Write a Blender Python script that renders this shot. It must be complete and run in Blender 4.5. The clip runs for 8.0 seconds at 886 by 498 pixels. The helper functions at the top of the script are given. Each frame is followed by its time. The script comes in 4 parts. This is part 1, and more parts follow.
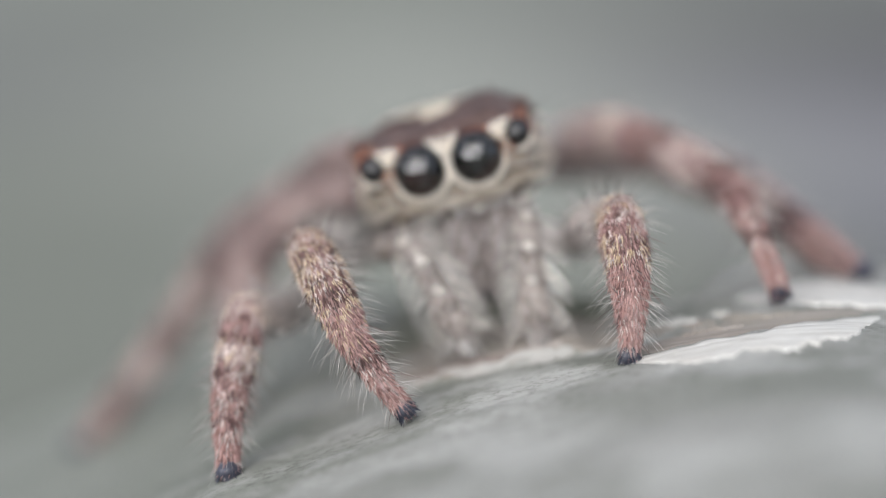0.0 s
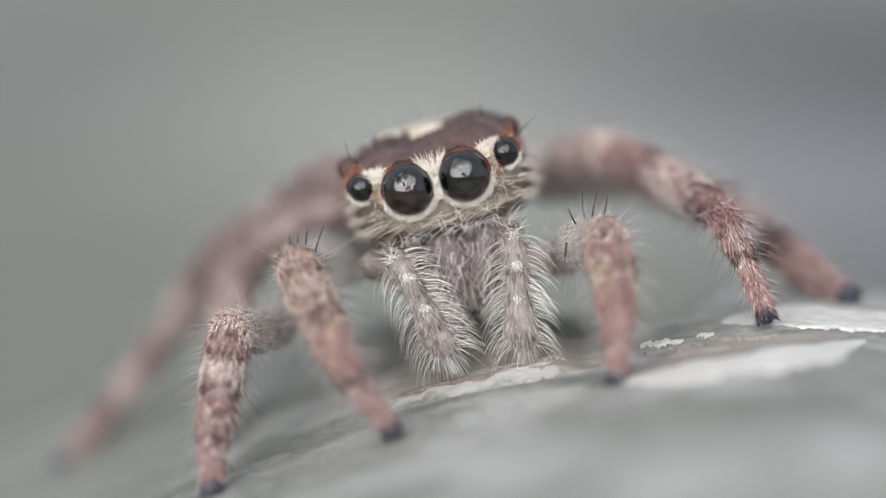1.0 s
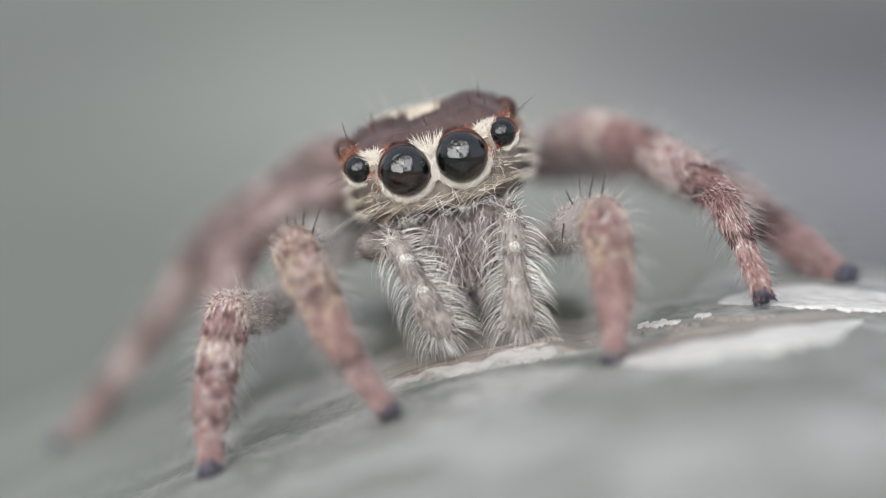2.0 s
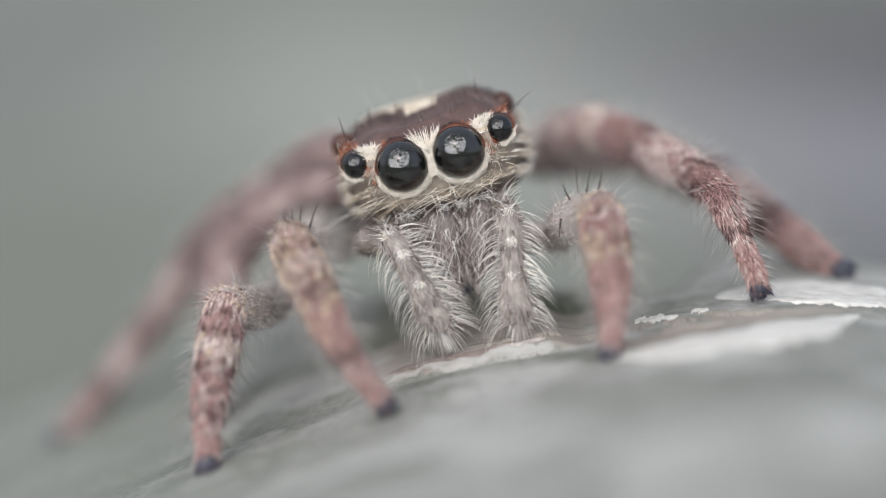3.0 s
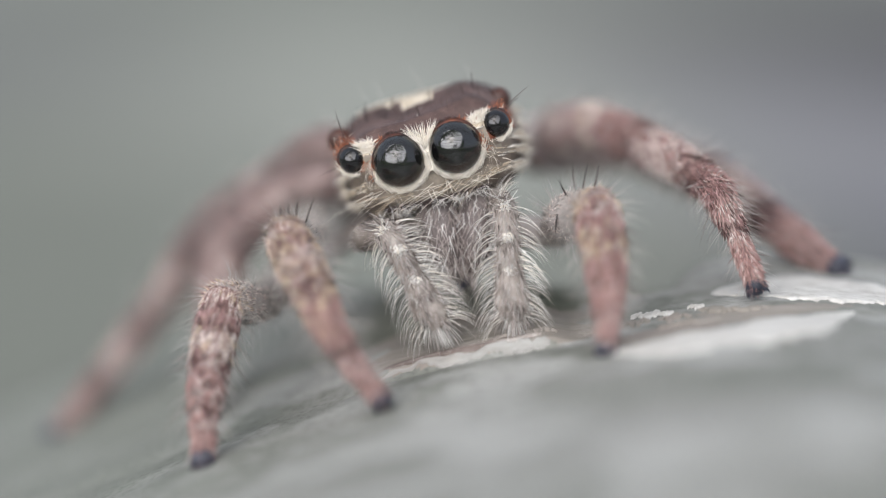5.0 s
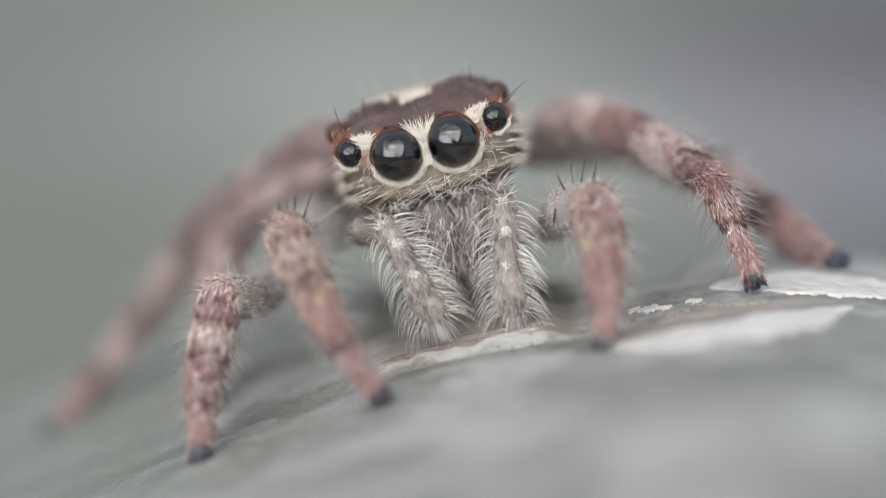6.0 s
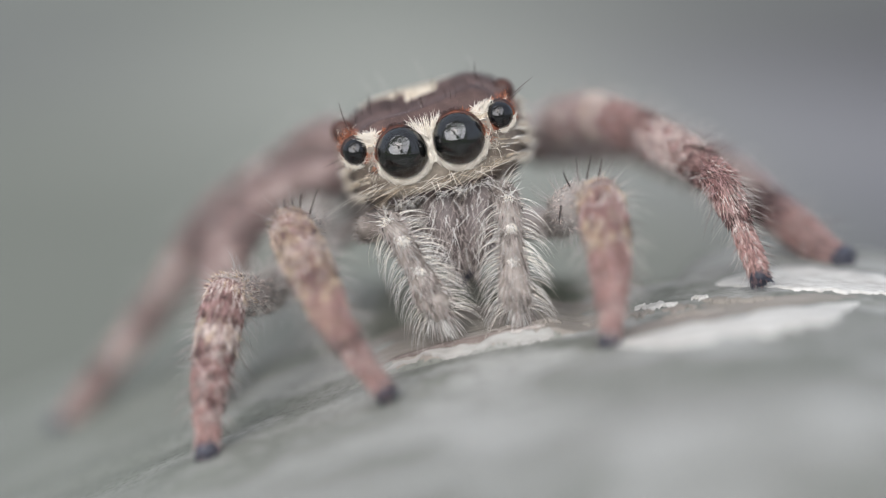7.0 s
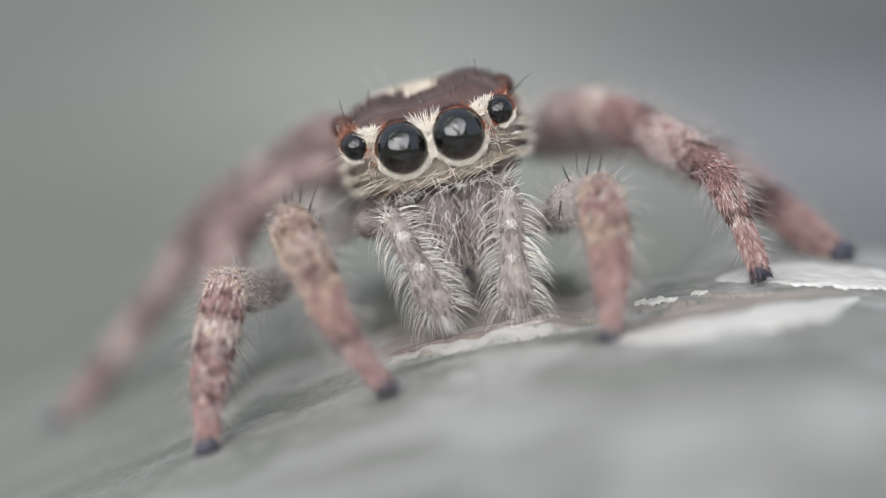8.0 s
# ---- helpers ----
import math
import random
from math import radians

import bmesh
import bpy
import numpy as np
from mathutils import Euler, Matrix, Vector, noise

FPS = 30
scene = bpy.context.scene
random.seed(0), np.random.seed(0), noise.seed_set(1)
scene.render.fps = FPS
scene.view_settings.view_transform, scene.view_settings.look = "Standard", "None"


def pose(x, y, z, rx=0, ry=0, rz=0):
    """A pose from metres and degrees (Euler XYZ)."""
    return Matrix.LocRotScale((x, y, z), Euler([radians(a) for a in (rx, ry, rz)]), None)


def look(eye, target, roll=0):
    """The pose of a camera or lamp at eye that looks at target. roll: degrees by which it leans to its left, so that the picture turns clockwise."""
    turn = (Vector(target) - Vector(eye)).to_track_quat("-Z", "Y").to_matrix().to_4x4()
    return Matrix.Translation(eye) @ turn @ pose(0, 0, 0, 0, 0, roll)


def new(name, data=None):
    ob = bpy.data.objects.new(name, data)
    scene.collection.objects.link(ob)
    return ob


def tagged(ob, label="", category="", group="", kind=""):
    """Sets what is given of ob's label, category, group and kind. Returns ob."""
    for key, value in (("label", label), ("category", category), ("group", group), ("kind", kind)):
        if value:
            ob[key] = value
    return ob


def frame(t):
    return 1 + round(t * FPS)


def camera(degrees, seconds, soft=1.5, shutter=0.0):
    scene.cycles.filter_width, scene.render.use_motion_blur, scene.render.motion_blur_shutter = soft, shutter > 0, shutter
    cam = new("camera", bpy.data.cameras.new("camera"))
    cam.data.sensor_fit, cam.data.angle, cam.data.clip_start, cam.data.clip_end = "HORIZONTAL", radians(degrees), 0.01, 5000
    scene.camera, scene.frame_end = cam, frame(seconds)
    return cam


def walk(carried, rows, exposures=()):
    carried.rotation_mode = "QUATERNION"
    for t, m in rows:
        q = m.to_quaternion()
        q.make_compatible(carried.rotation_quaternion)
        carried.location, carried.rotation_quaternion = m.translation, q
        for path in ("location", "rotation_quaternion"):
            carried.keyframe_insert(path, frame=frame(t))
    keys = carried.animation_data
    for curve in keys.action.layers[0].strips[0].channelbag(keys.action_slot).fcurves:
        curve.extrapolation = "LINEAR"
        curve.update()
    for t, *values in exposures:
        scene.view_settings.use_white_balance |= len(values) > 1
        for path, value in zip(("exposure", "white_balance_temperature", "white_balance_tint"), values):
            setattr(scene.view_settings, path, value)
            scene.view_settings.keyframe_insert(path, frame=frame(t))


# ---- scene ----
MM = 0.001
STAGE = Vector((0.0, 0.0, 0.15))          # the middle of the spider's face, above the ground

# ---------------------------------------------------------------- camera
cam = camera(30.0, 8.0, soft=1.15)
cam.data.dof.use_dof = True
cam.data.dof.aperture_fstop = 26.5
walk(cam, [
    (0.0, pose(0.00000, -0.02377, 0.15549, 77.799, 0.637, 0.518)),
    (0.10, pose(0.00000, -0.02377, 0.15549, 78.048, 0.392, 0.494)),
    (0.20, pose(0.00000, -0.02377, 0.15549, 78.179, 0.293, 0.435)),
    (0.30, pose(0.00000, -0.02377, 0.15549, 78.018, 0.243, 0.513)),
    (0.40, pose(0.00000, -0.02377, 0.15549, 78.169, 0.146, 0.454)),
    (0.5, pose(0.00000, -0.02377, 0.15549, 78.302, 0.090, 0.359)),
    (0.70, pose(0.00000, -0.02377, 0.15549, 78.231, 0.030, 0.414)),
    (0.85, pose(0.00000, -0.02377, 0.15549, 78.286, -0.030, 0.375)),
    (1.0, pose(0.00000, -0.02377, 0.15549, 78.443, -0.078, 0.218)),
    (1.20, pose(0.00000, -0.02377, 0.15549, 78.227, -0.070, 0.159)),
    (1.35, pose(0.00000, -0.02377, 0.15549, 78.129, -0.060, 0.179)),
    (1.5, pose(0.00000, -0.02377, 0.15549, 78.003, -0.053, 0.169)),
    (3.0, pose(0.00000, -0.02377, 0.15549, 77.619, 0.041, -0.005)),
    (3.5, pose(0.00000, -0.02377, 0.15549, 77.444, -0.166, -0.160)),
    (4.0, pose(0.00000, -0.02377, 0.15549, 77.629, -0.173, -0.122)),
    (4.5, pose(0.00000, -0.02377, 0.15549, 77.541, -0.157, -0.071)),
    (6.0, pose(0.00000, -0.02377, 0.15549, 77.254, -0.206, -0.149)),
    (6.5, pose(0.00000, -0.02377, 0.15549, 77.124, -0.079, -0.038)),
    (7.0, pose(0.00000, -0.02377, 0.15549, 77.158, -0.033, 0.012)),
    (7.5, pose(0.00000, -0.02377, 0.15549, 77.254, -0.137, -0.047)),
    (8.0, pose(0.00000, -0.02377, 0.15549, 77.000, 0.000, -0.000)),
], exposures=[(0.0, 0.13, 6100, 13), (4.5, 0.13, 6100, 13), (6.0, 0.09, 6100, 13), (8.0, 0.09, 6100, 13)])

# the lens is focused by hand from the front legs back to the eyes: the point on which it is sharp
focus = new("focus_point")
focus.empty_display_size = 0.001
cam.data.dof.focus_object = focus
FOCUS = [(0.0, 23.12), (0.2, 23.4), (0.4, 23.82), (0.6, 24.15), (0.8, 24.32), (1.0, 24.43), (1.25, 24.6), (8.0, 24.6)]   # seconds, millimetres from the lens

# ---------------------------------------------------------------- light
SUN_AZ, SUN_EL = 202.0, 40.0              # compass degrees from +y, degrees up: soft bright sky behind the camera
world = bpy.data.worlds.new("sky")
scene.world = world
world.use_nodes = True
wn = world.node_tree.nodes
sky = wn.new("ShaderNodeTexSky")
sky.sky_type = "NISHITA"
sky.sun_disc = False
sky.sun_elevation = radians(SUN_EL)
sky.sun_rotation = radians(SUN_AZ)
sky.dust_density = 6.0
sky.air_density = 1.0
sky.ozone_density = 1.0
wn["Background"].inputs["Strength"].default_value = 0.112
veil = wn.new("ShaderNodeMix")            # an even veil of cloud over the clear sky
veil.data_type, veil.blend_type = "RGBA", "MIX"
veil.inputs[0].default_value = 0.5
veil.inputs[7].default_value = (7.5, 7.8, 8.0, 1)
world.node_tree.links.new(sky.outputs[0], veil.inputs[6])
world.node_tree.links.new(veil.outputs[2], wn["Background"].inputs["Color"])
sun = new("sun", bpy.data.lights.new("sun", "SUN"))
sun.data.energy = 5.6
sun.data.angle = radians(94)
sun.data.color = (1.0, 0.97, 0.93)
sun_way = Vector((math.sin(radians(SUN_AZ)) * math.cos(radians(SUN_EL)),
                  math.cos(radians(SUN_AZ)) * math.cos(radians(SUN_EL)), math.sin(radians(SUN_EL))))
sun.matrix_world = look(STAGE + sun_way * 2.0, STAGE)


# ---------------------------------------------------------------- materials
class Mat:
    """A node material with short ways to add nodes."""

    def __init__(self, name, rough=0.6, spec=0.5):
        self.m = bpy.data.materials.new(name)
        self.m.use_nodes = True
        self.t = self.m.node_tree
        self.b = self.t.nodes["Principled BSDF"]
        self.b.inputs["Roughness"].default_value = rough
        self.b.inputs["Specular IOR Level"].default_value = spec

    def add(self, kind, **inputs):
        n = self.t.nodes.new(kind)
        for k, v in inputs.items():
            n.inputs[k.replace("_", " ")].default_value = v
        return n

    def link(self, a, b):
        self.t.links.new(a, b)

    def coords(self, scale=(1, 1, 1), loc=(0, 0, 0), rot=(0, 0, 0)):
        tc = self.add("ShaderNodeTexCoord")
        mp = self.add("ShaderNodeMapping")
        mp.inputs["Scale"].default_value = scale
        mp.inputs["Location"].default_value = loc
        mp.inputs["Rotation"].default_value = rot
        self.link(tc.outputs["Object"], mp.inputs["Vector"])
        return mp.outputs[0]

    def noise(self, vec, scale, detail=4.0, rough=0.55):
        n = self.add("ShaderNodeTexNoise", Scale=scale, Detail=detail, Roughness=rough)
        self.link(vec, n.inputs["Vector"])
        return n.outputs["Fac"]

    def ramp(self, fac, stops):
        r = self.add("ShaderNodeValToRGB")
        while len(r.color_ramp.elements) < len(stops):
            r.color_ramp.elements.new(0.5)
        for e, (p, c) in zip(r.color_ramp.elements, stops):
            e.position, e.color = p, (*c, 1)
        self.link(fac, r.inputs[0])
        return r.outputs[0]

    def mix(self, fac, a, b, blend="MIX"):
        n = self.t.nodes.new("ShaderNodeMix")
        n.data_type, n.blend_type = "RGBA", blend
        for v, s in ((fac, n.inputs[0]), (a, n.inputs[6]), (b, n.inputs[7])):
            if isinstance(v, (int, float)):
                s.default_value = v
            elif isinstance(v, tuple):
                s.default_value = (*v, 1)
            else:
                self.link(v, s)
        return n.outputs[2]

    def color(self, c):
        if isinstance(c, tuple):
            self.b.inputs["Base Color"].default_value = (*c, 1)
        else:
            self.link(c, self.b.inputs["Base Color"])
        return self

    def bump(self, height, strength, dist):
        n = self.add("ShaderNodeBump", Strength=strength, Distance=dist)
        self.link(height, n.inputs["Height"])
        self.link(n.outputs[0], self.b.inputs["Normal"])
        return self


def hair_mat(name, dark, light, rough=0.45, see=0.0):
    """Hair or bristle: every strand has its own tone between dark and light."""
    m = Mat(name, rough, 0.4)
    g = m.add("ShaderNodeNewGeometry")
    m.color(m.ramp(g.outputs["Random Per Island"], [(0.0, dark), (1.0, light)]))
    if see:
        m.b.inputs["Alpha"].default_value = 1 - see
    return m.m


def skin_mat(name, stops, scale, rough=0.5, bump=0.4):
    """Mottled cuticle with fine relief."""
    m = Mat(name, rough, 0.45)
    v = m.coords()
    a = m.noise(v, scale, 5)
    b = m.noise(v, scale * 6, 3)
    c = m.ramp(a, stops)
    m.color(m.mix(0.35, c, m.ramp(b, [(0.3, (0.25, 0.22, 0.2)), (0.7, (1, 0.96, 0.9))]), "MULTIPLY"))
    m.bump(b, bump, 0.02 * MM)
    return m.m


HAIR_CREAM = hair_mat("cream_hair", (0.78, 0.71, 0.60), (0.95, 0.91, 0.83))
HAIR_WHITE = hair_mat("white_hair", (0.66, 0.64, 0.60), (0.90, 0.89, 0.86))
HAIR_TAN = hair_mat("tan_hair", (0.42, 0.32, 0.22), (0.72, 0.62, 0.48))
HAIR_GOLD = hair_mat("golden_hair", (0.44, 0.32, 0.20), (0.86, 0.73, 0.54))
HAIR_RUFOUS = hair_mat("rufous_hair", (0.21, 0.108, 0.103), (0.53, 0.35, 0.338))
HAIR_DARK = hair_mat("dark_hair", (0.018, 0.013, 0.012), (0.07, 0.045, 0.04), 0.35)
HAIR_CLAW = hair_mat("blue_black_hair", (0.022, 0.025, 0.040), (0.080, 0.088, 0.120), 0.5)
HAIR_FINE = hair_mat("fine_pale_hair", (0.5, 0.47, 0.43), (0.75, 0.73, 0.7), 0.4, 0.45)
HAIR_PALE = hair_mat("pale_pink_hair", (0.60, 0.50, 0.46), (0.90, 0.82, 0.77))
HAIR_MAUVE = hair_mat("mauve_hair", (0.22, 0.145, 0.135), (0.42, 0.325, 0.305))
HAIR_ROSE = hair_mat("rose_hair", (0.33, 0.178, 0.160), (0.62, 0.42, 0.385))
HAIR_PLUM = hair_mat("plum_hair", (0.20, 0.125, 0.12), (0.52, 0.385, 0.37))
HAIR_CROWN = hair_mat("grey_mauve_hair", (0.21, 0.175, 0.16), (0.50, 0.445, 0.415))
HAIR_BROWN = hair_mat("brown_hair", (0.06, 0.034, 0.032), (0.17, 0.10, 0.092))
HAIR_DUSK = hair_mat("dusky_hair", (0.11, 0.07, 0.068), (0.24, 0.165, 0.158))
HAIR_ORANGE = hair_mat("orange_hair", (0.30, 0.085, 0.035), (0.58, 0.22, 0.10))
HAIR_GREY = hair_mat("grey_hair", (0.27, 0.225, 0.205), (0.54, 0.48, 0.45))
SKIN_LEG = skin_mat("leg_cuticle", [(0.34, (0.11, 0.062, 0.058)), (0.5, (0.27, 0.165, 0.15)), (0.66, (0.42, 0.315, 0.29))], 1900)
SKIN_HIND = skin_mat("hind_leg_cuticle", [(0.40, (0.0731, 0.0473, 0.0473)), (0.5, (0.206, 0.146, 0.139)), (0.62, (0.361, 0.284, 0.267))], 750)
SKIN_PALP = skin_mat("palp_cuticle", [(0.36, (0.13, 0.11, 0.098)), (0.52, (0.32, 0.285, 0.258)), (0.70, (0.47, 0.43, 0.395))], 2200)
SKIN_JAW = skin_mat("jaw_cuticle", [(0.3, (0.08, 0.064, 0.062)), (0.6, (0.17, 0.143, 0.138)), (0.8, (0.26, 0.228, 0.22))], 2400)
SKIN_TOP = skin_mat("crown_cuticle", [(0.3, (0.045, 0.026, 0.023)), (0.55, (0.11, 0.068, 0.06)), (0.8, (0.2, 0.135, 0.118))], 1900, 0.6)
SKIN_FACE = skin_mat("face_cuticle", [(0.3, (0.17, 0.145, 0.115)), (0.6, (0.33, 0.29, 0.24)), (0.8, (0.46, 0.42, 0.35))], 2600)
SKIN_CHEEK = skin_mat("cheek_cuticle", [(0.3, (0.11, 0.088, 0.070)), (0.6, (0.22, 0.182, 0.148)), (0.8, (0.34, 0.29, 0.24))], 2600)
SKIN_BACK = skin_mat("abdomen_cuticle", [(0.3, (0.12, 0.08, 0.06)), (0.6, (0.28, 0.21, 0.17)), (0.8, (0.45, 0.38, 0.3))], 1500)
CREAM = skin_mat("cream_scales", [(0.3, (0.58, 0.49, 0.36)), (0.7, (0.82, 0.75, 0.62))], 4000)
ORANGE = skin_mat("orange_rim", [(0.3, (0.12, 0.036, 0.018)), (0.7, (0.36, 0.115, 0.05))], 3000, 0.45)
RIM = skin_mat("eye_rim", [(0.42, (0.022, 0.010, 0.009)), (0.56, (0.10, 0.03, 0.016)), (0.7, (0.30, 0.10, 0.04))], 2600, 0.4)
REAR_EYE = skin_mat("rear_eye", [(0.3, (0.04, 0.017, 0.013)), (0.7, (0.10, 0.04, 0.026))], 3000, 0.45)
SKIN_FEMUR = skin_mat("femur_cuticle", [(0.3, (0.378, 0.337, 0.324)), (0.5, (0.456, 0.412, 0.397)), (0.75, (0.525, 0.485, 0.465))], 2600)
SKIN_MID = skin_mat("upper_leg_cuticle", [(0.38, (0.23, 0.178, 0.172)), (0.5, (0.38, 0.316, 0.305)), (0.66, (0.517, 0.46, 0.443))], 1100)
CLAW = skin_mat("claw_tuft", [(0.3, (0.022, 0.024, 0.038)), (0.7, (0.075, 0.081, 0.112))], 3000, 0.5)


def eye_mat():
    m = Mat("eye_lens", 0.015, 0.6)
    m.color((0.004, 0.004, 0.005))
    m.b.inputs["IOR"].default_value = 1.55
    return m.m


EYE = eye_mat()


def lens_mat():
    """Clear cornea: the light passes, the surface mirrors."""
    m = Mat("clear_lens")
    out = m.t.nodes["Material Output"]
    clear = m.add("ShaderNodeBsdfTransparent")
    gloss = m.add("ShaderNodeBsdfGlossy", Roughness=0.008)
    fres = m.add("ShaderNodeFresnel", IOR=2.0)
    mix = m.add("ShaderNodeMixShader")
    m.link(fres.outputs[0], mix.inputs[0])
    m.link(clear.outputs[0], mix.inputs[1])
    m.link(gloss.outputs[0], mix.inputs[2])
    m.link(mix.outputs[0], out.inputs["Surface"])
    return m.m


def retina_mat():
    """Nearly black globe with one red-brown window."""
    m = Mat("retina", 0.8, 0.1)
    v = m.coords((1 / (0.42 * MM),) * 3, (0.0, 0.72, 0.35))
    g = m.add("ShaderNodeTexGradient")
    g.gradient_type = "SPHERICAL"
    m.link(v, g.inputs[0])
    return m.color(m.ramp(g.outputs["Fac"], [(0.1, (0.0035, 0.0035, 0.004)), (0.55, (0.062, 0.016, 0.012))])).m


LENS, RETINA = lens_mat(), retina_mat()


def wood_mat():
    """Weathered grey-green wood: long fibres, pale bleached streaks, a darker left side and small dark pits."""
    m = Mat("weathered_wood", 0.75, 0.3)
    fibre = m.noise(m.coords((170, 420, 200), rot=(0, 0, radians(4))), 9.0, 6, 0.6)
    band = m.noise(m.coords((75, 130, 80), (0.3, 0.1, 0)), 3.2, 4)
    blot = m.noise(m.coords((260, 420, 150), (0.7, 0.2, 0)), 2.0, 4)
    base = m.ramp(band, [(0.32, (0.158, 0.166, 0.145)), (0.50, (0.212, 0.219, 0.195)), (0.66, (0.305, 0.306, 0.288))])
    c = m.mix(0.13, base, m.ramp(fibre, [(0.30, (0.30, 0.29, 0.27)), (0.6, (1, 1, 1))]), "MULTIPLY")
    c = m.mix(m.ramp(blot, [(0.47, (0, 0, 0)), (0.61, (0.9, 0.9, 0.9))]), c, (0.375, 0.378, 0.358))
    # shadow along the crack painted as a dark band; darker green-grey left side
    v = m.coords()
    ragged = m.noise(m.coords((700, 1500, 1)), 1.0, 5, 0.65)

    def along(way, low, high, wander):
        dot = m.add("ShaderNodeVectorMath")
        dot.operation = "DOT_PRODUCT"
        dot.inputs[1].default_value = way
        m.link(v, dot.inputs[0])
        mad = m.add("ShaderNodeMath")
        mad.operation = "MULTIPLY_ADD"
        mad.inputs[1].default_value = wander * MM
        m.link(ragged, mad.inputs[0])
        m.link(dot.outputs["Value"], mad.inputs[2])
        span = m.add("ShaderNodeMapRange")
        span.inputs["From Min"].default_value, span.inputs["From Max"].default_value = low * MM, high * MM
        m.link(mad.outputs[0], span.inputs["Value"])
        return span.outputs[0]

    shade_band = m.ramp(along((-0.21, 1, 0), -0.34, 0.66, 0.9), [(0.12, (0, 0, 0)), (0.45, (0.4, 0.4, 0.4)), (0.6, (0.38, 0.38, 0.38)), (0.95, (0, 0, 0))])
    reach = m.ramp(along((1, 0, 0), -5.2, 0.2, 1.0), [(0.0, (0, 0, 0)), (0.3, (1, 1, 1)), (0.8, (1, 1, 1)), (0.95, (0, 0, 0))])
    c = m.mix(m.mix(1.0, shade_band, reach, "MULTIPLY"), c, (0.17, 0.178, 0.155))
    left_tone = m.ramp(along((-1, 0.1, 0), 2.4, 6.0, 2.0), [(0.1, (0, 0, 0)), (0.9, (0.8, 0.8, 0.8))])
    c = m.mix(left_tone, c, (0.185, 0.198, 0.170))
    grit = m.noise(m.coords((600, 900, 900)), 11.0, 5, 0.7)
    c = m.mix(0.55, c, m.ramp(grit, [(0.36, (0.45, 0.45, 0.43)), (0.5, (0.93, 0.93, 0.93)), (0.66, (1.0, 1.0, 1.0))]), "MULTIPLY")
    m.color(c)
    return m.bump(m.mix(0.5, fibre, grit), 0.3, 0.03 * MM).m


def lip_mat():
    """Torn upper layer of the wood: brown-grey with fine fibres."""
    m = Mat("torn_wood_layer", 0.7, 0.3)
    fibre = m.noise(m.coords((80, 900, 500), rot=(0, 0, radians(6))), 8.0, 6, 0.65)
    blot = m.noise(m.coords((1, 1, 1)), 700, 4)
    c = m.ramp(fibre, [(0.28, (0.22, 0.19, 0.165)), (0.5, (0.29, 0.26, 0.23)), (0.72, (0.37, 0.34, 0.31))])
    m.color(m.mix(m.ramp(blot, [(0.45, (0, 0, 0)), (0.7, (0.6, 0.6, 0.6))]), c, (0.20, 0.20, 0.17)))
    return m.bump(fibre, 0.7, 0.05 * MM).m


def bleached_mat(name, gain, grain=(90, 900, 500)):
    """Bleached bare fibres, nearly white; gain lifts or dims the copy."""
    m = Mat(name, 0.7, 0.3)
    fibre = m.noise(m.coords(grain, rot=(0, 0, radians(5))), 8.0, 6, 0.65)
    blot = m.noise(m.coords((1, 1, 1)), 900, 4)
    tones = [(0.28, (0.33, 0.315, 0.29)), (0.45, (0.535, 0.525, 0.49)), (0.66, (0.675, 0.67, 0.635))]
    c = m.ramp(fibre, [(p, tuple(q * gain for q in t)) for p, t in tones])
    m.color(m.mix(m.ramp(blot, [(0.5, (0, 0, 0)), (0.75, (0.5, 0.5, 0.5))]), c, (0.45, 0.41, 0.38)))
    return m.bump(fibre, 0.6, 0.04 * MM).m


def torn_mat():
    """Pinkish-brown torn layer with paler and darker fibres lying along it."""
    m = Mat("pinkish_torn_wood", 0.75, 0.3)
    coarse = m.noise(m.coords((60, 620, 300), rot=(0, 0, radians(5))), 9.0, 5, 0.6)
    fine = m.noise(m.coords((160, 1900, 900), rot=(0, 0, radians(5))), 9.0, 4, 0.6)
    c = m.ramp(coarse, [(0.36, (0.165, 0.132, 0.118)), (0.5, (0.29, 0.25, 0.228)), (0.62, (0.46, 0.43, 0.40))])
    m.color(m.mix(0.45, c, m.ramp(fine, [(0.35, (0.45, 0.42, 0.40)), (0.6, (1, 1, 1))]), "MULTIPLY"))
    return m.bump(coarse, 0.7, 0.05 * MM).m


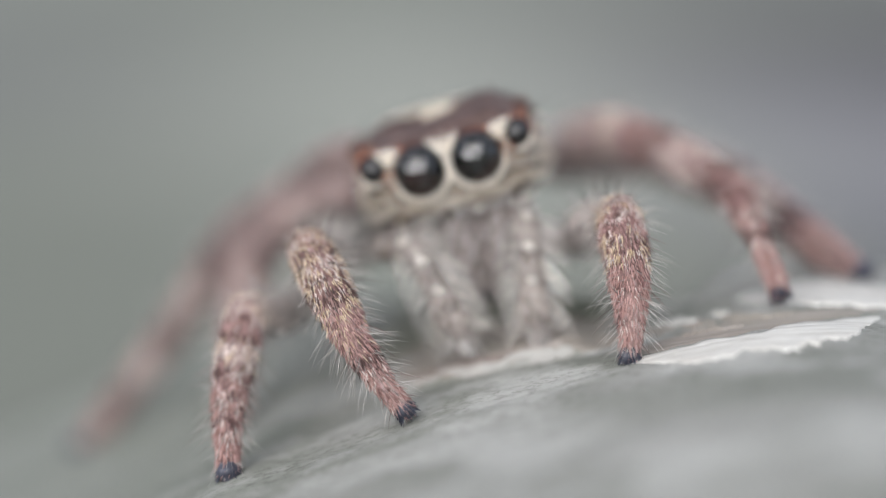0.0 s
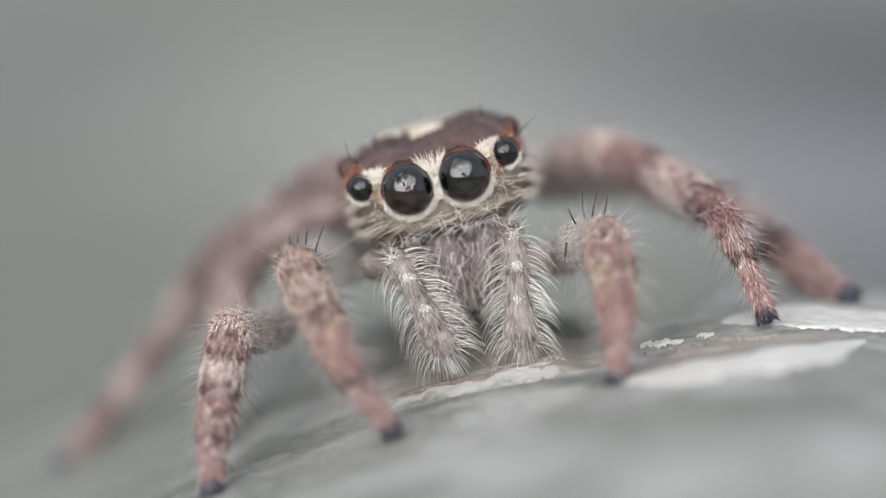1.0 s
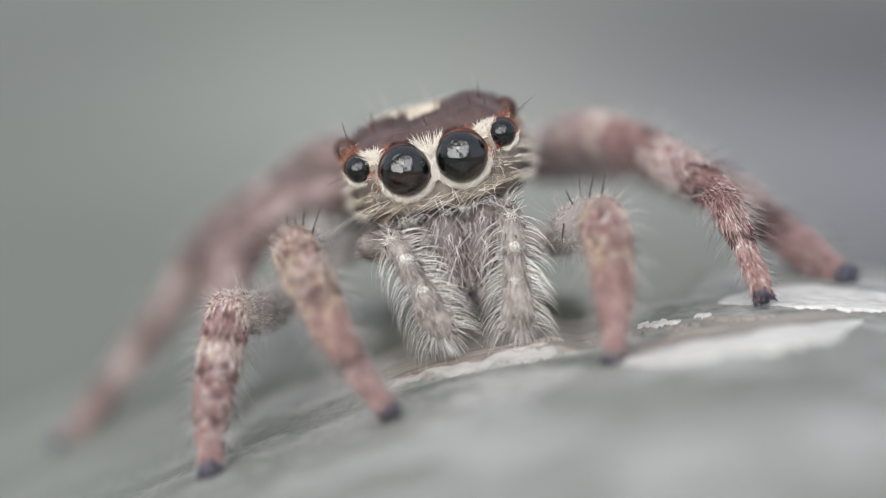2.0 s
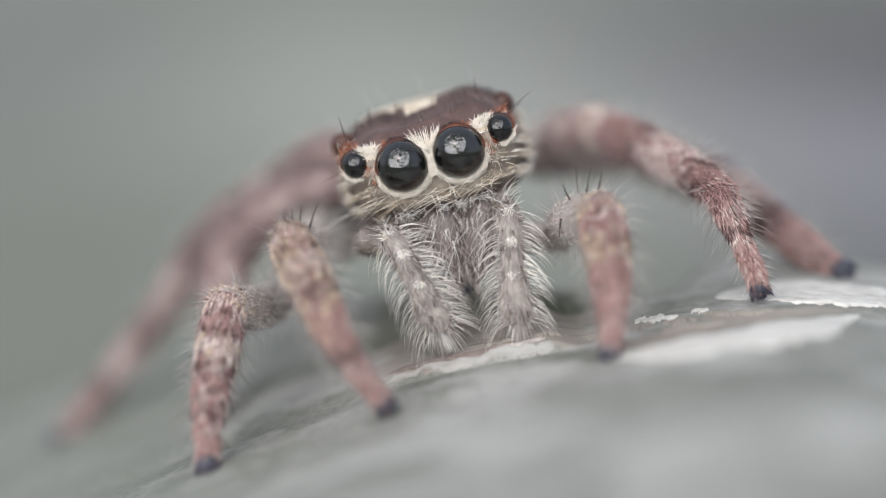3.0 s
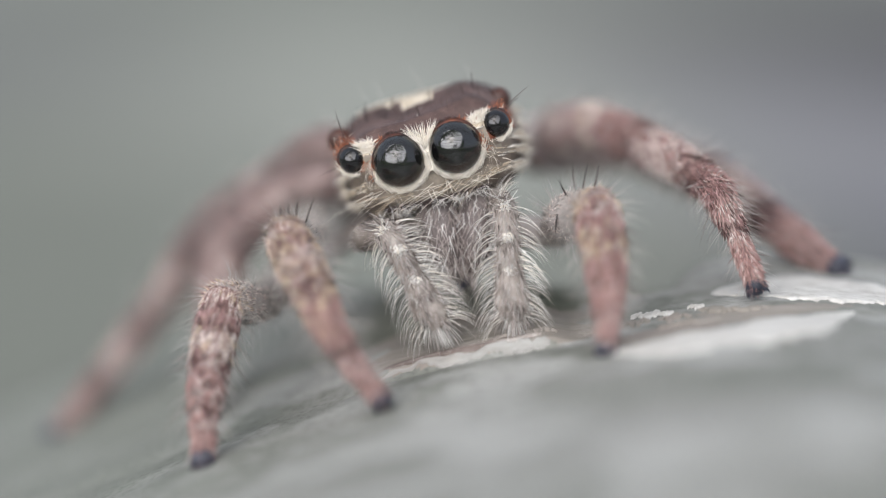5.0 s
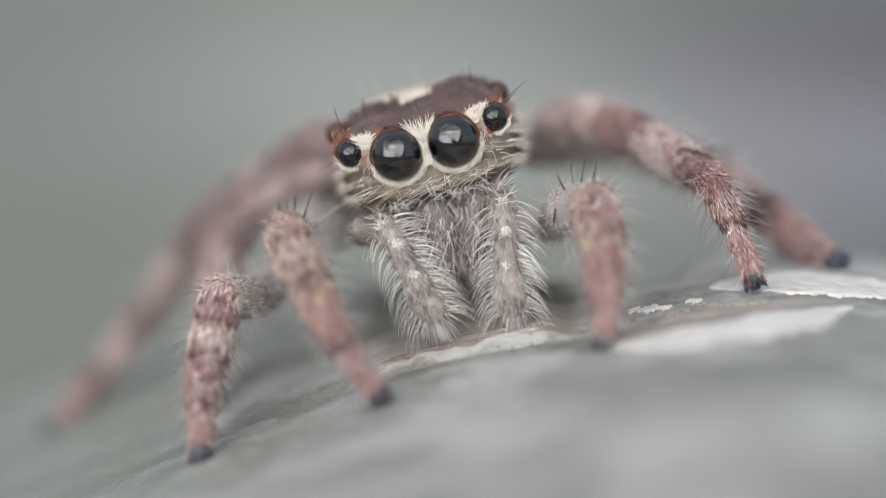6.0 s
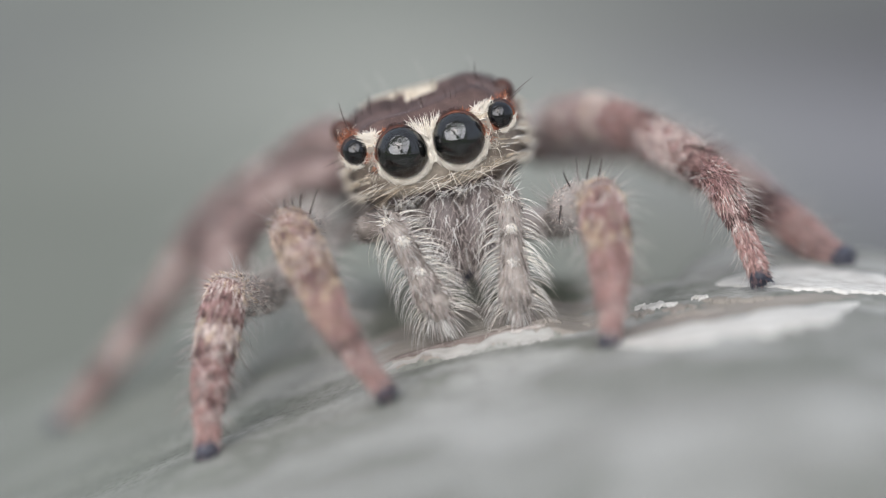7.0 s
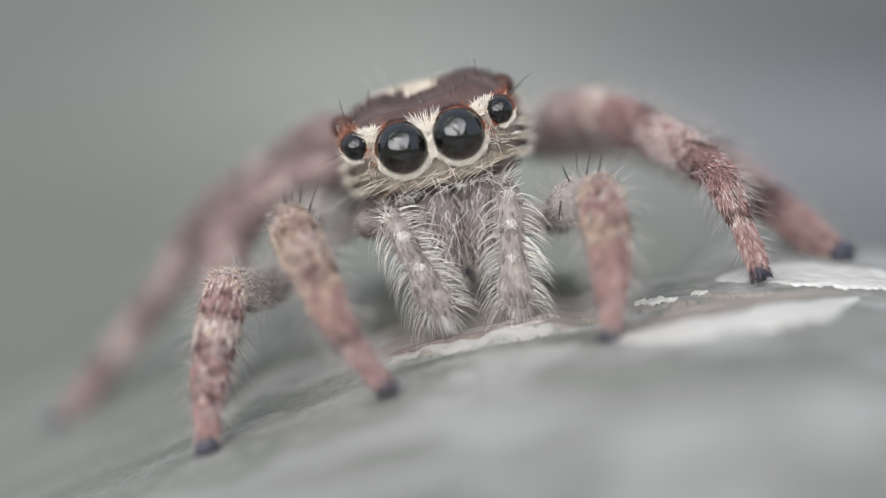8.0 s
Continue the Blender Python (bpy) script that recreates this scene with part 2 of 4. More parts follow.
def ground_mat():
    """Far ground: grey-green turf with paler and violet-grey bare patches."""
    m = Mat("turf_and_soil", 0.9, 0.2)
    v = m.coords()
    grain = m.noise(v, 22, 5)
    c = m.ramp(m.noise(v, 1.3, 2), [(0.3, (0.093, 0.101, 0.084)), (0.6, (0.135, 0.144, 0.123)), (0.8, (0.154, 0.162, 0.137))])
    wander = m.add("ShaderNodeTexNoise", Scale=2.6, Detail=4.0)
    m.link(v, wander.inputs["Vector"])
    shift = m.add("ShaderNodeVectorMath")
    shift.operation = "MULTIPLY_ADD"
    shift.inputs[1].default_value = (0.3, 0.3, 0)
    m.link(wander.outputs["Color"], shift.inputs[0])
    centre = m.add("ShaderNodeVectorMath")
    centre.operation = "ADD"
    centre.inputs[1].default_value = (-0.15, -0.15, 0)
    m.link(v, centre.inputs[0])
    m.link(centre.outputs[0], shift.inputs[2])
    warped = shift.outputs[0]
    for place, size, tone in GROUND_PATCHES:
        g = m.add("ShaderNodeTexGradient")
        g.gradient_type = "SPHERICAL"
        mp = m.add("ShaderNodeMapping")
        mp.inputs["Scale"].default_value = (1 / size[0], 1 / size[1], 1)
        mp.inputs["Location"].default_value = (-place[0] / size[0], -place[1] / size[1], 0)
        m.link(warped if size[0] > 0.1 else v, mp.inputs["Vector"])
        m.link(mp.outputs[0], g.inputs[0])
        c = m.mix(m.ramp(g.outputs["Fac"], [(0.0, (0, 0, 0)), (0.6, (1, 1, 1))]), c, tone)
    m.color(m.mix(0.25, c, m.ramp(grain, [(0.3, (0.6, 0.6, 0.6)), (0.7, (1, 1, 1))]), "MULTIPLY"))
    return m.bump(grain, 0.3, 0.01).m


# patches of the ground, bare but for the last: place, half size (metres), colour
GROUND_PATCHES = [
    ((0.10, 1.35), (0.45, 0.75), (0.199, 0.208, 0.183)),
    ((0.58, 1.8), (0.68, 1.05), (0.042, 0.040, 0.045)),
    ((0.23, 0.95), (0.17, 0.28), (0.127, 0.127, 0.139)),
    ((0.21, 0.64), (0.13, 0.14), (0.073, 0.076, 0.080)),
    ((-0.55, 1.6), (0.40, 0.8), (0.102, 0.107, 0.099)),
    ((0.10, 0.615), (0.055, 0.075), (0.080, 0.083, 0.070)),
    # shade beside the palp, put into the ground colour
    ((0.045, 0.585), (0.03, 0.035), (0.064, 0.068, 0.054)),
]
# dark wood tone that holds the shade under and behind the spider
SHADE_WOOD = skin_mat("shade_toned_wood", [(0.3, (0.13, 0.138, 0.112)), (0.7, (0.25, 0.26, 0.218))], 1300, 0.8)
WOOD, LIP, GROUND = wood_mat(), lip_mat(), ground_mat()
TORN = torn_mat()
# same bleached wood, its gain set against how light falls on each strip
BLEACHED, BLEACHED_DIM, WHITE_WOOD = bleached_mat("bleached_fibres", 0.98), bleached_mat("dimmed_fibres", 0.56), bleached_mat("white_fibres", 0.96, (350, 700, 500))


# ---------------------------------------------------------------- mesh helpers
BASE = Vector((0.0, 0.6, -1.45))          # the spider's place on the wood, in millimetres from STAGE


def mesh_of(name, verts, faces, mats, index=None, smooth=True, origin=(0, 0, 0)):
    """A mesh from points in millimetres round STAGE, with its origin moved."""
    me = bpy.data.meshes.new(name)
    o = np.array(origin, float)
    me.from_pydata([tuple(p) for p in (np.array(verts, float) - o) * MM], [], faces)
    for m in mats:
        me.materials.append(m)
    if index is not None:
        me.polygons.foreach_set("material_index", index)
    if smooth:
        me.polygons.foreach_set("use_smooth", [True] * len(me.polygons))
    me.update()
    return me


def part(name, geo, mats, parent, label="", origin=None, kind=""):
    """One mesh under a thing or a part; geo is (points, faces) or (points, faces, material numbers)."""
    origin = BASE if origin is None else origin
    ob = new(name, mesh_of(name, geo[0], geo[1], mats, geo[2] if len(geo) > 2 else None, True, origin))
    ob.parent = parent
    return tagged(ob, label, kind=kind)


def spline(points, n):
    """n points along a smooth line through rows of numbers."""
    p = np.array(points, float)
    if len(p) == 2:
        return p[0] + (p[1] - p[0]) * np.linspace(0, 1, n)[:, None]
    q = np.vstack([2 * p[0] - p[1], p, 2 * p[-1] - p[-2]])
    out = []
    for s in np.linspace(0, len(p) - 1 - 1e-6, n):
        i, u = int(s), s - int(s)
        a, b, c, d = q[i:i + 4]
        out.append(0.5 * (2 * b + (c - a) * u + (2 * a - 5 * b + 4 * c - d) * u * u + (3 * b - a - 3 * c + d) * u ** 3))
    return np.array(out)


def frames_along(path):
    """Unit tangent and two sideways directions at each point of a line."""
    t = np.gradient(path, axis=0)
    t /= np.linalg.norm(t, axis=1)[:, None] + 1e-12
    ref = np.array([0.0, 1.0, 0.0])
    n = np.cross(t, ref)
    n /= np.linalg.norm(n, axis=1)[:, None] + 1e-12
    return t, n, np.cross(t, n)


def tube(rows, rings=14, sides=18, bulge=0.05, closed=0.5, rough=0.0):
    """A rounded, slightly bulged limb segment along rows of (x, y, z, radius)."""
    s = spline(rows, rings)
    path, rad = s[:, :3], np.maximum(s[:, 3], 0.01)
    t, n, b = frames_along(path)
    u = np.linspace(0, 1, rings)
    rad = rad * (1 + bulge * np.sin(np.pi * u))
    verts, faces = [], []

    def ring(c, r, tt, nn, bb):
        k = len(verts)
        for j in range(sides):
            a = 2 * math.pi * j / sides
            d = nn * math.cos(a) + bb * math.sin(a)
            rr = r * (1 + rough * noise.noise(Vector((c + d * r) * 3.1)))
            verts.append(c + d * rr)
        return k

    for f in (0.85, 0.5):                                  # rounded start
        ring(path[0] - t[0] * rad[0] * closed * f, rad[0] * math.sqrt(1 - f * f), t[0], n[0], b[0])
    for i in range(rings):
        ring(path[i], rad[i], t[i], n[i], b[i])
    for f in (0.5, 0.85):
        ring(path[-1] + t[-1] * rad[-1] * closed * f, rad[-1] * math.sqrt(1 - f * f), t[-1], n[-1], b[-1])
    total = len(verts) // sides
    for i in range(total - 1):
        for j in range(sides):
            k = (j + 1) % sides
            faces.append((i * sides + j, i * sides + k, (i + 1) * sides + k, (i + 1) * sides + j))
    faces.append(tuple(reversed(range(sides))))
    faces.append(tuple(range((total - 1) * sides, total * sides)))
    return verts, faces


def ball(c, r, squash=(1, 1, 1), rings=16, sides=28):
    verts, faces = [], []
    for i in range(rings + 1):
        th = math.pi * i / rings
        for j in range(sides):
            a = 2 * math.pi * j / sides
            verts.append((c[0] + r * squash[0] * math.sin(th) * math.cos(a), c[1] + r * squash[1] * math.sin(th) * math.sin(a),
                          c[2] + r * squash[2] * math.cos(th)))
    for i in range(rings):
        for j in range(sides):
            k = (j + 1) % sides
            faces.append((i * sides + j, (i + 1) * sides + j, (i + 1) * sides + k, i * sides + k))
    return verts, faces


class Hairs:
    """Collects tapered, bent strands into one mesh; each strand has its material number."""

    def __init__(self):
        self.v, self.f, self.m = [], [], []

    def add(self, p, d, length, r, bend=(0, 0, 0), mat=0, seg=3, flat=1.0):
        p, d, bend = np.array(p, float), np.array(d, float), np.array(bend, float)
        d = d / (np.linalg.norm(d) + 1e-9)
        side = np.cross(d, (0.3, 0.9, 0.2))
        side /= np.linalg.norm(side) + 1e-9
        up = np.cross(d, side)
        k = len(self.v)
        for i in range(seg):
            u = i / seg
            c = p + d * length * u + bend * length * u * u
            rr = r * (1 - u) ** 0.6
            for a in (0.0, 2.1, 4.2):
                self.v.append(c + side * math.cos(a) * rr * flat + up * math.sin(a) * rr)
            if i:
                q = k + 3 * i
                for j in range(3):
                    jj = (j + 1) % 3
                    self.f.append((q - 3 + j, q - 3 + jj, q + jj, q + j))
                    self.m.append(mat)
        self.v.append(p + d * length + bend * length)
        q = k + 3 * (seg - 1)
        for j in range(3):
            self.f.append((q + j, q + (j + 1) % 3, q + 3))
            self.m.append(mat)

    def geo(self):
        return self.v, self.f, self.m


def scatter(geo, count, rng):
    """Random points with their outward normals on a mesh of four- and three-sided faces."""
    v = np.array([tuple(p) for p in geo[0]], float)
    tri = []
    for f in geo[1]:
        for i in range(1, len(f) - 1):
            tri.append((f[0], f[i], f[i + 1]))
    tri = np.array(tri)
    a, b, c = v[tri[:, 0]], v[tri[:, 1]], v[tri[:, 2]]
    n = np.cross(b - a, c - a)
    area = np.linalg.norm(n, axis=1)
    pick = rng.choice(len(tri), count, p=area / area.sum())
    u, w = rng.random(count), rng.random(count)
    flip = u + w > 1
    u[flip], w[flip] = 1 - u[flip], 1 - w[flip]
    p = a[pick] + (b - a)[pick] * u[:, None] + (c - a)[pick] * w[:, None]
    return p, n[pick] / (area[pick][:, None] + 1e-12)


# ---------------------------------------------------------------- ground
gm = bpy.data.meshes.new("ground")
gm.from_pydata([(-300, -300, 0), (300, -300, 0), (300, 300, 0), (-300, 300, 0)], [], [(0, 1, 2, 3)])
gm.materials.append(GROUND)
tagged(new("ground", gm), "grey-green turf with paler bare patches, far out of focus", "ground", kind="structure")


def leaf_mat():
    """Thin leaf that lets light through."""
    m = Mat("leaf", 0.5, 0.4)
    g = m.add("ShaderNodeNewGeometry")
    c = m.ramp(g.outputs["Random Per Island"], [(0.0, (0.07, 0.10, 0.04)), (1.0, (0.26, 0.31, 0.18))])
    m.color(c)
    thin = m.add("ShaderNodeBsdfTranslucent")
    m.link(c, thin.inputs["Color"])
    mix = m.add("ShaderNodeMixShader", Fac=0.5)
    m.link(m.b.outputs[0], mix.inputs[1])
    m.link(thin.outputs[0], mix.inputs[2])
    m.link(mix.outputs[0], m.t.nodes["Material Output"].inputs["Surface"])
    return m.m


LEAF = leaf_mat()
BARK = skin_mat("twig_bark", [(0.3, (0.06, 0.045, 0.035)), (0.7, (0.16, 0.12, 0.09))], 400, 0.7)


def unseen_leafy_twig():
    """An unseen twig added over the place, rooted in the ground behind: only the eyes mirror it."""
    g = np.random.default_rng(31)
    stem = [(230, 150, -150, 4.5), (215, 120, -40, 4.0), (170, 80, 60, 3.4), (90, 20, 118, 2.6), (0, -30, 128, 1.8), (-80, -55, 120, 1.2), (-135, -60, 108, 0.6)]
    o = np.array(stem[0][:3])
    twig = new("unseen_leafy_twig", mesh_of("unseen_leafy_twig", *tube(stem, 40, 10, 0.0), [BARK], None, True, o))
    twig.location = STAGE + Vector(o) * MM
    tagged(twig, "added unseen brown twig with dark green leaves arching over the wood", "twig")
    line = spline(stem, 60)[24:, :3]
    shoot = [(20, -22, 127, 1.4), (-4, -42, 118, 1.1), (-22, -54, 110, 0.8), (-36, -60, 100, 0.4)]
    part("shoot", tube(shoot, 20, 8, 0.0), [BARK], twig, origin=o)
    low = spline(shoot, 30)[16:, :3]
    verts, faces = [], []
    def gap(az, el):
        """Whether the bright sky shows there, in degrees: a wide low gap, a slit beside it and torn holes above."""
        wob = 9 * noise.noise((az / 11, el / 11, 2.0)) + 7 * noise.noise((az / 4, el / 4, 6.0))
        wide = 191 + wob < az < 243 + wob and 2 + 0.8 * wob < el < 26 + 0.2 * (az - 215) + wob
        slit = 157 < az + 0.4 * wob < 166 and 6 + wob < el < 36 + wob
        torn = 140 < az < 236 and 29 < el < 92 and noise.noise((az / 9, el / 7, 9.0)) + 0.6 * noise.noise((az / 3.5, el / 3, 4.0)) > 0.13
        return wide or slit or torn

    for n in range(5000):
        l = 11 * g.uniform(0.5, 1.5)
        c = line[g.integers(len(line))] + g.normal(size=3) * (24, 26, 9) if n < 40 else low[g.integers(len(low))] + g.normal(size=3) * (12, 5, 9)
        if n >= 52:                                         # hanging sprays of leaves, gapped to break up the sun's round glint
            az, el = g.uniform(138, 264), g.uniform(-6, 86)
            l = g.uniform(3.5, 9) if n < 1700 else g.uniform(1.0, 3.0)
            wide = l * 0.42 / math.cos(radians(el))
            if any(gap(az + q * wide, el + r * l * 0.42) for q, r in ((0, 0), (1, 0), (-1, 0), (0, 1), (0, -1))):
                continue
            az, el = radians(az), radians(el)
            c = np.array([math.sin(az) * math.cos(el), math.cos(az) * math.cos(el), math.sin(el)]) * g.uniform(86, 108)
        m = Euler(g.uniform(-1.3, 1.3, 3)).to_matrix()
        k = len(verts)
        for q in ((0, -1, 0), (0.38, -0.2, 0.06), (0.30, 0.5, 0.05), (0, 1, -0.05), (-0.30, 0.5, 0.05), (-0.38, -0.2, 0.06), (0, 0.1, 0)):
            verts.append(Vector(c) + m @ (Vector(q) * l))
        faces += [(k, k + 1, k + 6), (k + 1, k + 2, k + 6), (k + 2, k + 3, k + 6), (k + 3, k + 4, k + 6), (k + 4, k + 5, k + 6), (k + 5, k, k + 6)]
    part("foliage", (verts, faces), [LEAF], twig, "dark green leaves", origin=o, kind="stuff")


unseen_leafy_twig()


# ---------------------------------------------------------------- the wood that the spider stands on
def smooth(a, b, x):
    u = np.clip((x - a) / (b - a), 0, 1)
    return u * u * (3 - 2 * u)


PROFILE = [(-60, -26.0), (-14, -7.2), (-8, -4.9), (-5, -3.5), (-3.2, -2.68), (-0.7, -1.68), (1.6, -1.16), (3.0, -0.78), (4.7, -0.50),
           (6.3, -0.52), (9, -0.9), (14, -2.0), (60, -14.0)]


def wood_top(x, y):
    """Height of the wood's weathered top at x, y (millimetres round STAGE)."""
    x, y = np.asarray(x, float), np.asarray(y, float)
    px, pz = np.array(PROFILE).T
    z = sum(np.interp(x + d, px, pz) for d in (-0.9, -0.45, 0.0, 0.45, 0.9)) / 5
    back = 0.9 + 1.5 * smooth(3.6, 4.6, x) + 7.9 * smooth(1.5, -3.5, x)
    z = z - 0.16 * np.maximum(0, y - back) ** 1.7
    z = z - 0.010 * np.maximum(0, -y - 4) ** 2
    lip = 0.17 * smooth(-0.06, 0.06, y - lip_line(x)) * smooth(-1.6, -0.8, x) * smooth(2.1, 1.5, x)
    wave = (0.03 * np.sin(0.9 * x + 1.7 * y) * np.sin(2.3 * y - 0.4 * x + 1.0) + 0.004 * np.sin(0.8 * x + 6.1 * y)) * smooth(-3.0, -1.0, y) + 0.03 * np.sin(0.7 * x + 0.6 * y + 1)
    crack = -0.012 * np.exp(-((y - crack_line(x)) / 0.16) ** 2) * smooth(-4.4, -3.4, x) * smooth(-0.7, -1.2, x)
    # low rise added to show the painted shade behind the palps
    ridge = 0.42 * np.exp(-((y - 2.4) / 0.7) ** 2) * smooth(-1.0, 0.3, x) * smooth(3.0, 2.0, x)
    knoll = 0.16 * np.exp(-((x + 3.35) ** 2 + (y + 1.5) ** 2) / 0.9)
    return z + lip + wave + crack + ridge + knoll


def lip_line(x):
    """Where the torn edge of the upper layer runs."""
    return -0.38 - 0.10 * np.clip(x, -0.9, 2.0) + 0.02 * np.sin(5.7 * x) + 0.015 * np.sin(13.1 * x + 1) + 0.12 * np.minimum(x + 0.9, 0)


def crack_line(x):
    """A shallow crack that runs on from the torn edge."""
    return -0.33 + 0.21 * (x + 1.2) + 0.05 * np.sin(2.3 * x) + 0.02 * np.sin(7.9 * x)


def build_wood():
    xs = np.concatenate([np.linspace(-60, -9, 60)[:-1], np.linspace(-9, 8.5, 300)[:-1], np.linspace(8.5, 60, 60)])
    ys = np.concatenate([np.linspace(-34, -9, 60)[:-1], np.linspace(-9, -2.2, 110)[:-1], np.linspace(-2.2, 2.6, 150)[:-1], np.linspace(2.6, 14, 90)])
    gx, gy = np.meshgrid(xs, ys)
    u, v = gx / 60, (gy + 10) / 24                       # rounded outline
    gx, gy = gx * (1 - 0.29 * v * v * u * u), (gy + 10) * (1 - 0.29 * u * u * v * v) - 10
    gz = wood_top(gx, gy)
    for i in range(gz.shape[0]):                         # small uneven relief, longer along the grain
        for j in range(gz.shape[1]):
            if -9 < gx[i, j] < 8.5 and -9 < gy[i, j] < 9:
                q = (gx[i, j] * 1.1, gy[i, j] * 2.0, 0.3)
                gz[i, j] += 0.018 * noise.noise(q) + 0.011 * noise.noise((q[0] * 3, q[1] * 3, 1.3)) + 0.010 * noise.noise((q[0] * 9, q[1] * 9, 2.3))
    ny, nx = gz.shape
    verts = np.stack([gx.ravel(), gy.ravel(), gz.ravel()], 1).tolist()
    faces, idx = [], []
    for i in range(ny - 1):
        for j in range(nx - 1):
            k = i * nx + j
            faces.append((k, k + 1, k + nx + 1, k + nx))
            x, y = gx[i, j], gy[i, j]
            wob = noise.noise((x * 1.3, y * 4.0, 5.0))
            top = y > lip_line(x) - 0.02 and -1.0 < x + 0.25 * math.sin(7 * y) < 2.3 and y < 1.6
            top = top or (2.2 < x < 6.0 and abs(y + 1.1 - 0.22 * (x - 3)) < 0.42 * (1 - ((x - 4.1) / 1.95) ** 2) + 0.25 * wob)
            shaded = y > 1.35 + 0.5 * wob and -1.6 < x + wob < 3.4 and y < 5
            idx.append(2 if shaded else 1 if top else 0)
    # rounded underside down to the ground
    edge = [i for i in range(nx)] + [r * nx + nx - 1 for r in range(1, ny)] + [(ny - 1) * nx + c for c in range(nx - 2, -1, -1)] + [r * nx for r in range(ny - 2, 0, -1)]
    prev = edge
    for f, shrink in ((0.25, 1.02), (0.6, 1.0), (1.0, 0.9)):
        cur = []
        for e in edge:
            x, y, z = verts[e]
            cur.append(len(verts))
            verts.append([x * shrink, (y + 10) * shrink - 10, z + (-150.5 - z) * f])
        for a in range(len(edge)):
            b = (a + 1) % len(edge)
            faces.append((prev[a], cur[a], cur[b], prev[b]))
            idx.append(0)
        prev = cur
    faces.append(tuple(prev))
    idx.append(0)
    o = (0, 0, -150.0)
    ob = new("wooden_stump", mesh_of("wooden_stump", verts, faces, [WOOD, LIP, SHADE_WOOD], idx, True, o))
    ob.location = STAGE + Vector(o) * MM
    return tagged(ob, "weathered grey-green wooden stump with a torn, peeling top", "wood")


def flake(parent, name, a, b, width, mat, seed, lift=0.05, label="", ragged=0.5, bow=0.0, n=70, m=9, taper=0.45):
    """A thin ragged sliver lying on the wood from a to b (x, y in millimetres)."""
    rng = np.random.default_rng(seed)
    a, b = np.array(a, float), np.array(b, float)
    d = (b - a) / np.linalg.norm(b - a)
    s = np.array([-d[1], d[0]])
    ph = rng.random(8) * 6.28
    verts, faces = [], []
    for layer in (1, 0):
        for i in range(n + 1):
            u = i / n
            end = math.sin(math.pi * min(1, max(0, u))) ** taper
            lo = -0.5 + ragged * 0.35 * (math.sin(9 * u + ph[0]) * 0.5 + math.sin(23 * u + ph[1]) * 0.35 + math.sin(61 * u + ph[2]) * 0.25 + 0.25 * rng.normal())
            hi = 0.5 + ragged * 0.25 * (math.sin(8 * u + ph[3]) * 0.5 + math.sin(19 * u + ph[4]) * 0.4 + math.sin(47 * u + ph[5]) * 0.2)
            if layer == 0:
                lo, hi = keep[i]
            else:
                keep = [(lo, hi)] if i == 0 else keep + [(lo, hi)]
            for j in range(m + 1):
                w = j / m
                q = a + (b - a) * u + s * (width * end * (lo + (hi - lo) * w) + bow * math.sin(math.pi * u))
                z = float(wood_top(q[0], q[1]))
                edge = min(w, 1 - w) * 2
                top = lift * (0.35 + 0.65 * min(1, 2.2 * edge)) * end + 0.010 * noise.noise((q[0] * 4, q[1] * 9, seed))
                verts.append((q[0], q[1], z + (top + 0.012 if layer else -0.12)))
    c = (n + 1) * (m + 1)
    for i in range(n):
        for j in range(m):
            k = i * (m + 1) + j
            faces.append((k, k + m + 1, k + m + 2, k + 1))
            faces.append((c + k, c + k + 1, c + k + m + 2, c + k + m + 1))
    rim = [j for j in range(m + 1)] + [i * (m + 1) + m for i in range(1, n + 1)] + [n * (m + 1) + j for j in range(m - 1, -1, -1)] + [i * (m + 1) for i in range(n - 1, 0, -1)]
    for i, e in enumerate(rim):
        g = rim[(i + 1) % len(rim)]
        faces.append((e, g, c + g, c + e))
    return part(name, (verts, faces), [mat], parent, label, origin=(0, 0, -150.0))


stump = build_wood()
flake(stump, "torn_layer", (-1.0, -0.15), (1.50, -0.38), 0.18, TORN, 5, 0.035, "pinkish-brown torn layer of the wood", 0.9)
flake(stump, "bleached_splinter", (-0.95, -0.27), (1.62, -0.55), 0.05, BLEACHED_DIM, 3, 0.025, "ragged bleached white edge of the torn layer", 1.7)
flake(stump, "bleached_splinter", (0.70, -0.44), (1.62, -0.55), 0.12, BLEACHED_DIM, 4, 0.025, "ragged bleached white end of the torn layer", 1.5)
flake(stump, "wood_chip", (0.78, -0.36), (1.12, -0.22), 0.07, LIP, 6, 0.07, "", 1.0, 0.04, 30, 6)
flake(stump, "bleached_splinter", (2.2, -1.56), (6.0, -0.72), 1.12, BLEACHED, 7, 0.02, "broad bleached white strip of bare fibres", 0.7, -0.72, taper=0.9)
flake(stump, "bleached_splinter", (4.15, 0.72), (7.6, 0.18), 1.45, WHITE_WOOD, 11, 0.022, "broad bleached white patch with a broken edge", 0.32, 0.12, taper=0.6)
